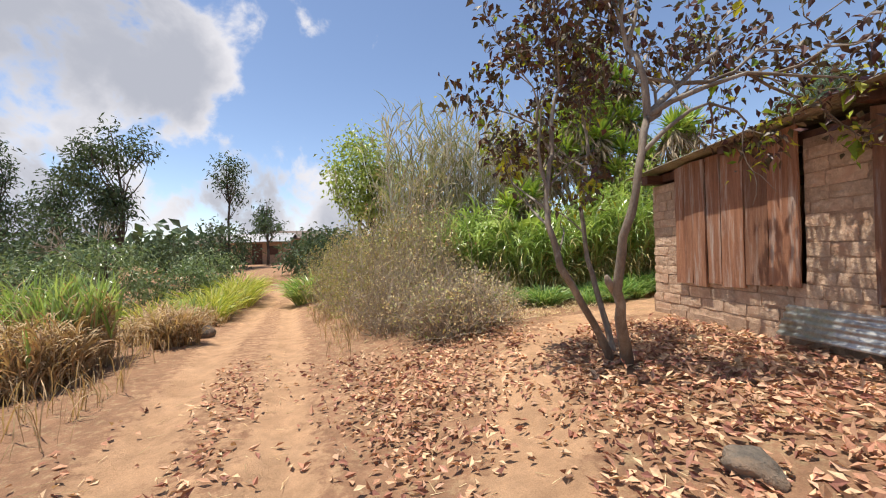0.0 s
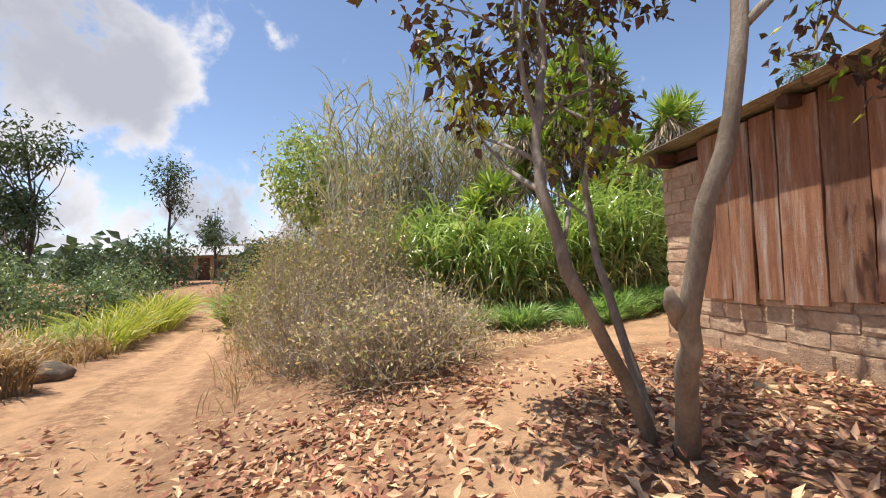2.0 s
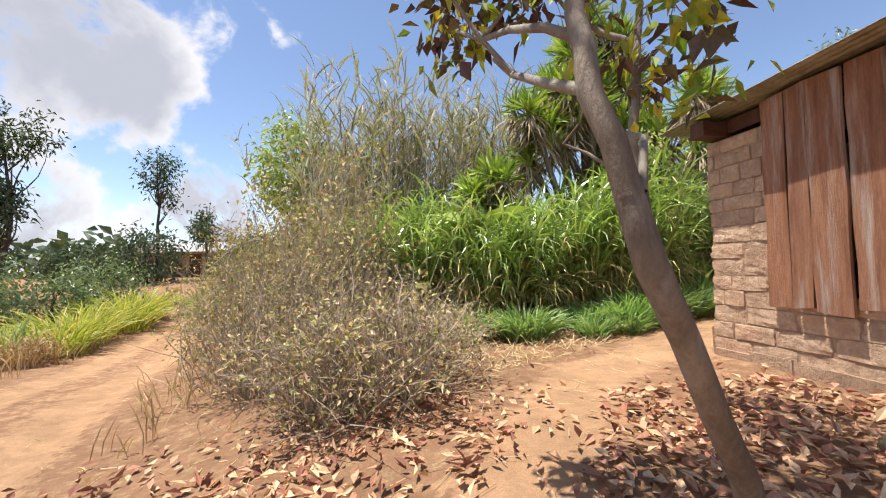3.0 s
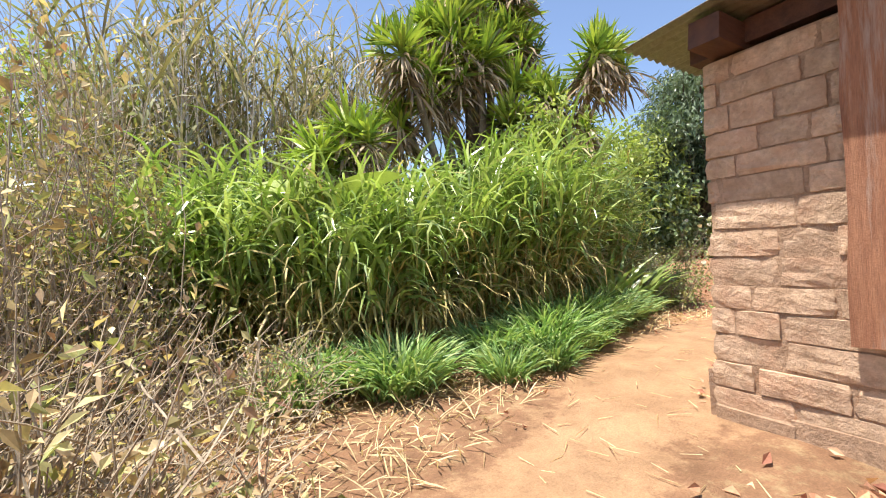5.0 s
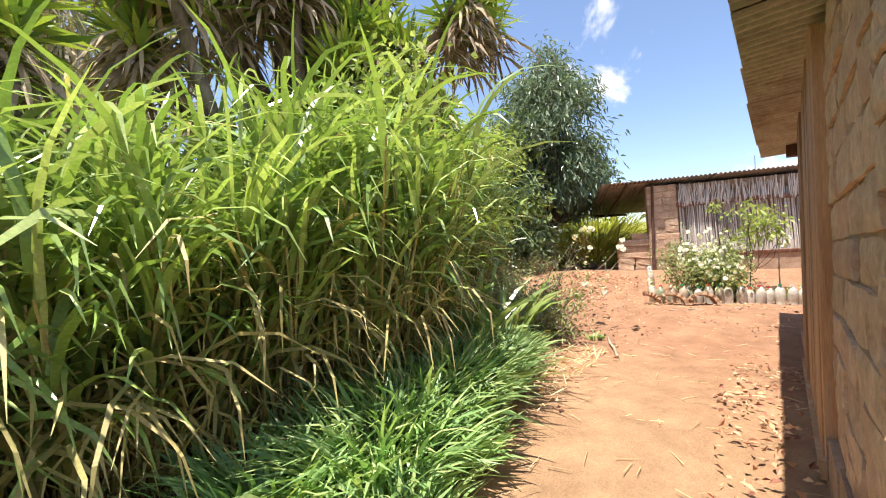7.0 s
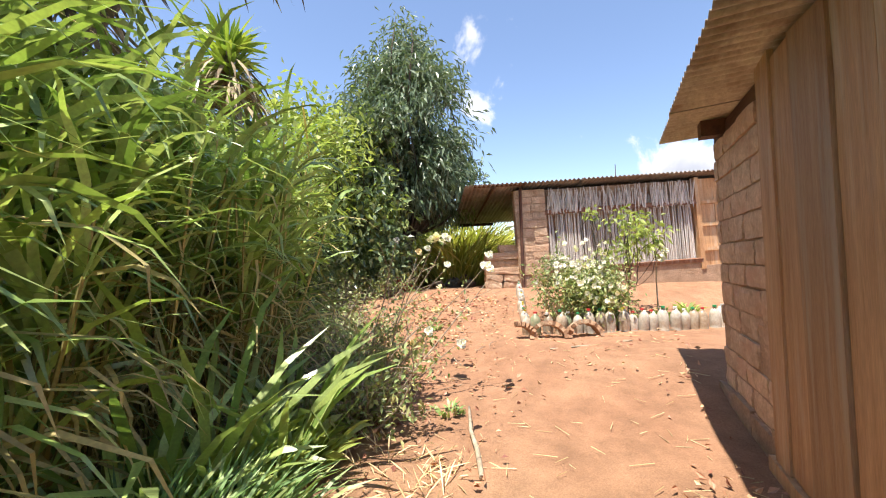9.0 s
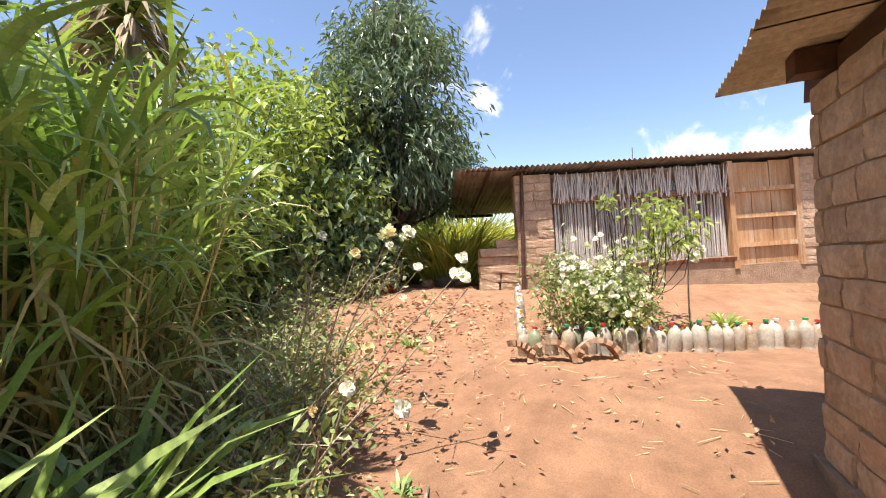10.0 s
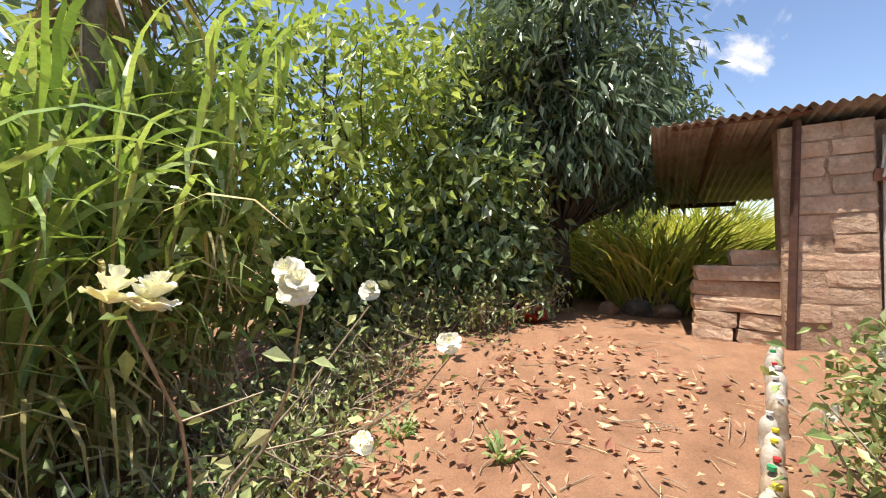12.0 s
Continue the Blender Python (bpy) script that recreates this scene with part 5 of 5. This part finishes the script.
def undergrowth():
    """Thin weedy stems and seedlings between the roses and the trees."""
    for x, y, r, h in ((6.5, 10.15, 0.35, 0.4), (6.95, 10.35, 0.4, 0.45), (7.7, 10.9, 0.45, 0.5), (9.0, 12.0, 0.5, 0.45), (9.6, 12.6, 0.5, 0.6), (10.4, 12.3, 0.45, 0.5), (11.2, 12.6, 0.4, 0.55), (8.5, 11.9, 0.4, 0.4)):
        brush((x, y), r, h, 60, 900, ROSELEAF, "low weedy undergrowth with small grey-green leaves", "weed_bush", size=0.06, wide=0.034)
    for x, y in ((7.35, 9.35), (9.3, 10.6), (8.9, 11.2)):
        tuft(x, y, 0.1, 0.10, 30, LAWN, "small green weed on the bare earth", "seedling", 0.02, "seedlings on the earth")


undergrowth()


def flower_bed():
    pts = []
    for k, (x, y, r, h) in enumerate(((10.18, 9.05, 0.38, 1.02), (10.48, 8.72, 0.38, 0.98), (10.28, 8.62, 0.3, 0.7))):
        ob = plant("flower_bush", (x, y), "bushy bed plant covered with small white flowers", "flower bush", "white flower bushes")
        z = z_at(x, y)
        wood, lv, fl = Bag(), Bag(), Bag()
        tips = crown(lv, (x, y, z + h * 0.5), (r * 1.1, r * 1.1, h * 0.5), 230, 8, 0.065, 0.032, 0, 0.1, 0.07, 0.3, 0.9)
        limbs(wood, (x, y, z - 0.03), tips[rng.choice(len(tips), 26)], 0.008, 0.003, 4)
        add_part(ob, "stems", wood, TWIG)
        add_part(ob, "foliage", lv, ROSELEAF)
        for _ in range(58):
            d = spray(1)[0]
            d[2] = abs(d[2]) * 0.9
            d[:2] += np.array((-0.45, -0.2))
            d = unit(d)
            p = np.array((x, y, z + h * 0.5)) + d * np.array((r, r, h * 0.55)) * rng.uniform(0.6, 1.2)
            bloom(fl, None, p, rng.uniform(0.028, 0.042), d + rng.normal(0, 0.3, 3))
        tagged(add_part(ob, "blooms", fl, PETAL, "small white flowers"), kind="stuff")
    simple_tree("bed_shrub", (10.85, 8.35), 1.5, [((0, 0, 1.2), (0.5, 0.5, 0.32), 1.0)], 0.011, LIGHTGREEN, "upright green shrub in the flower bed", clusters=75, per=8, size=0.10, wide=0.05, spread=0.05, category="shrub")
    simple_tree("bed_shrub", (10.55, 8.75), 1.6, [((0, 0, 1.3), (0.1, 0.1, 0.35), 1.0)], 0.012, LIGHTGREEN, "thin upright green sapling in the flower bed", clusters=26, per=7, size=0.09, wide=0.04, spread=0.04, category="shrub", nlimb=4)
    for x, y in ((10.75, 8.05), (10.95, 7.9), (11.4, 7.6)):
        tuft(x, y, 0.14, 0.16, 50, LIGHTGREEN, "small green seedling in the bed", "seedling", 0.03, "seedlings in the bed")
    ob = plant("rose_bush", (10.95, 7.95), "thin standard rose with pale blooms", "rose bush", "white roses")
    w, f = Bag(), Bag()
    z = z_at(10.95, 7.95)
    tube(w, bend((10.95, 7.95, z - 0.02), (10.97, 7.96, z + 0.85), 0.03, 5), [0.012, 0.011, 0.01, 0.008, 0.006], 6)
    for _ in range(4):
        bloom(f, None, np.array((10.97, 7.96, z + 0.86)) + rng.normal(0, 0.06, 3), 0.05, (-0.5, -0.1, 0.6))
    add_part(ob, "canes", w, TWIG)
    add_part(ob, "bloom", f, PETAL)
    boulder(11.3, 7.9, 0.05, "small pale stone in the bed")


flower_bed()


def red_basin():
    b = Bag()
    lathe(b, [(0.0, 0.0), (0.15, 0.0), (0.2, 0.13), (0.215, 0.135), (0.2, 0.125), (0.145, 0.012), (0.0, 0.012)], 20)
    ob = new("plastic_basin", b.mesh("plastic_basin", RED_CLOTH, True))
    ob.matrix_basis = pose(10.9, 12.25, z_at(10.9, 12.25) + 0.06, 35, 0, 20)
    tagged(ob, "red plastic basin lying in the undergrowth", "basin")


red_basin()


# ---- trees and houses beyond the road ----
def far_trees():
    for (x, y), h, spec in (((-19.5, 24.0), 9.2, [((0, 0, 7.0), (1.4, 1.4, 2.2), 1.0), ((0.2, 0, 4.6), (1.1, 1.1, 1.4), 0.5)]),
                            ((-30, 27.0), 9.5, [((0, 0, 7.2), (2.2, 2.2, 2.2), 1.0), ((0, 0, 4.8), (1.8, 1.8, 1.3), 0.5)]),
                            ((-26.0, 28.0), 7.6, [((0, 0, 5.4), (2.0, 2.0, 2.0), 1.0)]),
                            ((-35.0, 27.0), 9.0, [((0, 0, 6.6), (2.4, 2.4, 2.4), 1.0)]),
                            ((-17.4, 33.0), 8.6, [((0, 0, 7.0), (1.1, 1.1, 1.6), 0.6)]),
                            ((-15.5, 36.0), 5.6, [((0, 0, 4.2), (1.3, 1.3, 1.4), 0.6)])):
        spec = [((rng.normal(0, q[1][0] * 0.55), rng.normal(0, 0.5), q[0][2] + rng.uniform(-1, 1) * q[1][2] * 0.8), tuple(np.array(q[1]) * rng.uniform(0.3, 0.6)), q[2] * 0.12) for q in spec for _ in range(7)]
        simple_tree("slender_tree", (x, y), h, spec, 0.14, FARGREEN, "tall slender dark tree beyond the road", size=0.34, wide=0.11, spread=0.34, clusters=300, per=10, nlimb=22)
    for (x, y), r, h in (((-16.8, 31.0), 2.3, 3.2), ((-24, 25), 3.0, 4.2), ((-29, 23), 3.2, 4.4), ((-19.5, 30), 2.4, 2.2), ((-34, 21), 3.5, 4.6), ((-21, 22), 2.2, 2.0), ((-8.5, 27), 2.0, 2.4), ((-6.5, 24), 1.8, 2.6)):
        simple_tree("dark_bush", (x, y), h, [((0, 0, h * 0.55), (r, r, h * 0.55), 1.0)], 0.1, FARGREEN, "dark rounded bush beyond the road", size=0.3, wide=0.13, spread=0.3, clusters=330, per=9, category="bush")
    for (x, y), r, h in (((-12.0, 14.5), 1.5, 2.8), ((-10.4, 16.4), 1.1, 1.9), ((-13.8, 16.5), 1.7, 3.0), ((-14.6, 13.5), 1.6, 2.4), ((-11.2, 19.5), 1.3, 2.2)):
        simple_tree("green_bush", (x, y), h, [((0, 0, h * 0.6), (r, r, h * 0.5), 1.0)], 0.06, GLOSS, "rounded leafy green bush beside the road", size=0.16, wide=0.07, spread=0.2, clusters=330, per=9, category="bush")
    # bare tree
    ob = plant("bare_tree", (-15.2, 17.6), "leafless grey tree beyond the road", "tree")
    w = Bag()
    z = z_at(-15.2, 17.6)

    def fork(p, way, L, r, k):
        q = np.array(p) + unit(way) * L
        tube(w, bend(p, q, 0.06, 3), [r, r * 0.85, r * 0.65], 4, cap=False)
        if k:
            for _ in range(3):
                fork(q, unit(way) + rng.normal(0, 0.45, 3), L * 0.68, r * 0.6, k - 1)
    fork((-15.2, 17.6, z - 0.1), np.array((0.05, 0, 1.0)), 1.6, 0.07, 4)
    add_part(ob, "trunk", w, TWIG)
    # woods that close the distance
    b = Bag()
    n = 5200
    az = rng.uniform(0, 2 * math.pi, n)
    dist = rng.uniform(55, 85, n)
    cx, cy = -dist * np.sin(az), dist * np.cos(az)
    hh = 3.2 + 1.6 * np.array([noise.noise((a * 6, 0, 0)) for a in az])
    pos = np.stack([cx, cy, land(cx, cy) + rng.uniform(0, 1, n) * hh], 1)
    leaves(b, np.repeat(pos, 3, 0) + rng.normal(0, 0.9, (n * 3, 3)), spray(n * 3), 1.7, 1.0)
    tagged(new("far_woods", b.mesh("far_woods", FARGREEN)), "distant dark belt of bushes and trees", "woods", kind="stuff")
    # dry straw between road and woods
    b = Bag()
    n = 5200
    x = rng.uniform(-16, -1.5, n)
    y = rng.uniform(1, 24, n)
    ok = (x < road_x(y) - 1.35) | ((x > road_x(y) + 1.3) & (x < road_x(y) + 2.6) & (y > 5.5))
    x, y = x[ok], y[ok]
    n = len(x)
    k = 3
    base = np.repeat(np.stack([x, y, land(x, y)], 1), k, 0) + rng.normal(0, 0.05, (n * k, 3)) * np.array((1, 1, 0))
    a0 = rng.uniform(0, 0.5, n * k)
    blades(b, base, rng.uniform(0, 6.28, n * k), rng.uniform(0.15, 0.55, n * k), 0.012, a0, a0 + rng.uniform(0.3, 1.3, n * k), 3)
    tagged(new("dry_grass", b.mesh("dry_grass", STRAW)), "thin dry straw grass along the road edge", "grass", kind="stuff")


far_trees()


def hamlet():
    """Low tin-roofed houses at the end of the road."""
    for x, y, w, d, h, mat in ((-17.6, 40.0, 5.0, 4.0, 2.2, ZINC), (-15.6, 43.5, 4.0, 4.0, 2.6, RUST), (-21.5, 42.0, 5.0, 4.0, 2.2, RUST)):
        z = z_at(x, y)
        ob = thing("hamlet_house", (x, y, z), "small distant house with a tin roof", "house", "houses at the end of the road", yaw=rng.uniform(5, 25))
        b = Bag()
        box(b, (-w / 2, -d / 2, -0.2), (w / 2, d / 2, h))
        part("wall", b.mesh("wall", MUD), ob)
        b = Bag()
        box(b, (-0.5, -d / 2 - 0.03, 0.0), (0.4, -d / 2 + 0.02, 1.9))
        box(b, (1.0, -d / 2 - 0.03, 0.9), (1.8, -d / 2 + 0.02, 1.7))
        part("door", b.mesh("door", BEAM), ob)
        b = Bag()
        e = 0.5
        for s in (-1, 1):
            b.put([(-w / 2 - e, 0, h + 0.8), (w / 2 + e, 0, h + 0.8), (w / 2 + e, s * (d / 2 + e), h - 0.08), (-w / 2 - e, s * (d / 2 + e), h - 0.08),
                   (-w / 2 - e, 0, h + 0.74), (w / 2 + e, 0, h + 0.74), (w / 2 + e, s * (d / 2 + e), h - 0.14), (-w / 2 - e, s * (d / 2 + e), h - 0.14)],
                  [[0, 1, 2, 3], [7, 6, 5, 4], [2, 6, 7, 3], [0, 3, 7, 4], [1, 5, 6, 2]])
        part("roof", b.mesh("roof", mat), ob)


hamlet()


# ---- litter on the ground ----
def litter():
    b = Bag()
    n = 21000
    x = rng.uniform(-3.2, 4.2, n)
    y = rng.uniform(-1.0, 7.0, n)
    foot = off_line(x, y, [(0.45, -1), (0.5, 2.4), (1.0, 4.8), (2.2, 6.7), (4.0, 7.75)])
    s = x - road_x(y)
    want = 0.12 + 0.88 * smooth(x, 0.6, 1.2) + 0.45 * np.exp(-((x + 0.15) / 0.45) ** 2) + 0.25 * np.exp(-(s / 0.3) ** 2)
    want *= 1 - 0.9 * np.exp(-(foot / 0.34) ** 2)
    want *= 1 - 0.85 * np.exp(-((np.abs(s) - 0.6) / 0.33) ** 2)
    want = want + 0.35 * smooth(s, 1.0, 1.6) * smooth(y, 2.5, 4.0) * (x < 1.0)
    want *= 1 - smooth(y, 5.4, 6.6)
    want = np.where(x > H1[0] + 0.115 * (H1[1] - y) - 0.06, 0, want)
    ok = rng.uniform(size=n) < want
    x, y = x[ok], y[ok]
    # yard and path edges
    m = 9000
    x2, y2 = rng.uniform(2.5, 11, m), rng.uniform(7.0, 11.5, m)
    k = (off_line(x2, y2, [(2.2, 6.7), (4.0, 7.75), (6.0, 8.2), (8.0, 8.3)]) > 0.42) & (rng.uniform(size=m) < 0.12 + 0.42 * smooth(y2, 9.6, 10.6) + 0.6 * (x2 < 7) * (y2 < 7.55 + 0.08 * (x2 - 3.6))) & ((x2 - H1[0]) * -0.113 + (y2 - H1[1]) * 0.9936 > 0.08)
    x, y = np.concatenate([x, x2[k]]), np.concatenate([y, y2[k]])
    n = len(x)
    pos = np.stack([x, y, land(x, y) + rng.uniform(0.015, 0.05, n)], 1)
    way = spray(n)
    way[:, 2] *= 0.28
    near_tree = np.where(y < 6.6, 1.0, 0.62) + 0.3 * smooth(y, 9.8, 10.6)
    leaves(b, pos, unit(way), 0.09 * near_tree, 0.045 * near_tree, fold=0.35, droop=-0.08)
    tagged(new("fallen_leaves", b.mesh("fallen_leaves", LITTER)), "scattered curled dry brown leaves on the ground", "leaf litter", kind="stuff")
    # straw and twigs
    b = Bag()
    n = 2600
    x, y = rng.uniform(-3, 11, n), rng.uniform(0, 10.5, n)
    ok = ((x - H1[0]) * -0.113 + (y - H1[1]) * 0.9936 > 0.1) | (x < 3.3)
    x, y = x[ok], y[ok]
    for px, py in zip(x, y):
        L, a = rng.uniform(0.04, 0.16), rng.uniform(0, 6.28)
        z = z_at(px, py) + 0.018
        tube(b, [(px, py, z), (px + L * math.cos(a), py + L * math.sin(a), z_at(px + L * math.cos(a), py + L * math.sin(a)) + 0.016)], [0.003, 0.0015], 3, cap=False)
    tagged(new("straw_litter", b.mesh("straw_litter", PALE_STRAW)), "bits of straw and twig on the earth", "straw", kind="stuff")
    b = Bag()
    n = 5200
    x, y = rng.uniform(0.2, 6.8, n), rng.uniform(6.2, 9.6, n)
    ok = (off_line(x, y, [(1.0, 4.8), (2.2, 6.7), (4.0, 7.75), (6.0, 8.2), (8.0, 8.3)]) > 0.55) & (y > 6.6 + 0.22 * x)
    x, y = x[ok], y[ok]
    a0 = rng.uniform(0.7, 1.5, len(x))
    blades(b, np.stack([x, y, land(x, y) + 0.005], 1), rng.uniform(0, 6.28, len(x)), rng.uniform(0.06, 0.22, len(x)), 0.008, a0, a0 + rng.uniform(0.1, 0.6, len(x)), 3)
    tagged(new("straw_carpet", b.mesh("straw_carpet", PALE_STRAW)), "trampled dry straw beside the path", "straw", kind="stuff")
    # twigs under the trees
    b = Bag()
    for _ in range(130):
        px, py, a = rng.uniform(7.5, 11.5), rng.uniform(9.6, 12.6), rng.uniform(0, 6.28)
        L = rng.uniform(0.1, 0.4)
        qx, qy = px + L * math.cos(a), py + L * math.sin(a)
        if off_line(px, py, WALKED) > 0.3:
            tube(b, bend((px, py, z_at(px, py) + 0.015), (qx, qy, z_at(qx, qy) + 0.02), 0.06, 4), [0.0035, 0.003, 0.003, 0.0015], 4, cap=False)
    tagged(new("twig_litter", b.mesh("twig_litter", TWIG)), "broken twigs scattered on the red earth", "twigs", kind="stuff")
    # a fallen stick and stalks in the yard
    for p, q, r in (((6.55, 8.72), (7.5, 9.25), 0.016), ((9.0, 8.75), (9.5, 8.2), 0.012), ((8.9, 8.95), (9.35, 8.5), 0.01), ((3.0, 5.0), (3.35, 4.9), 0.035)):
        b = Bag()
        tube(b, bend((*p, z_at(*p) + r), (*q, z_at(*q) + r), 0.04, 5), [r, r, r * 0.9, r * 0.8, r * 0.6], 6)
        tagged(new("fallen_stick", b.mesh("fallen_stick", STRAW if r > 0.03 else TWIG, True)), "dry fallen stick lying on the sand", "stick", "fallen sticks")


litter()

# ---- blocks of the walls ----
lay_blocks(GABLE, -3.22, 0.02, 0.55, 2.62, 0.0, holes=(WIN, WIN2), out=-1, swap=True)
lay_blocks(YARD, 0.16, LONG, 0.62, 2.62, 0.0, course=0.155, holes=(DOOR,), out=1)
lay_blocks(WALL2, 0.0, 0.60, 1.35, 3.10, 0.0, course=0.15, long=0.6, out=-1)
lay_blocks(WALL2, 4.75, 7.5, 1.35, 3.10, 0.0, course=0.15, long=0.45, out=-1)
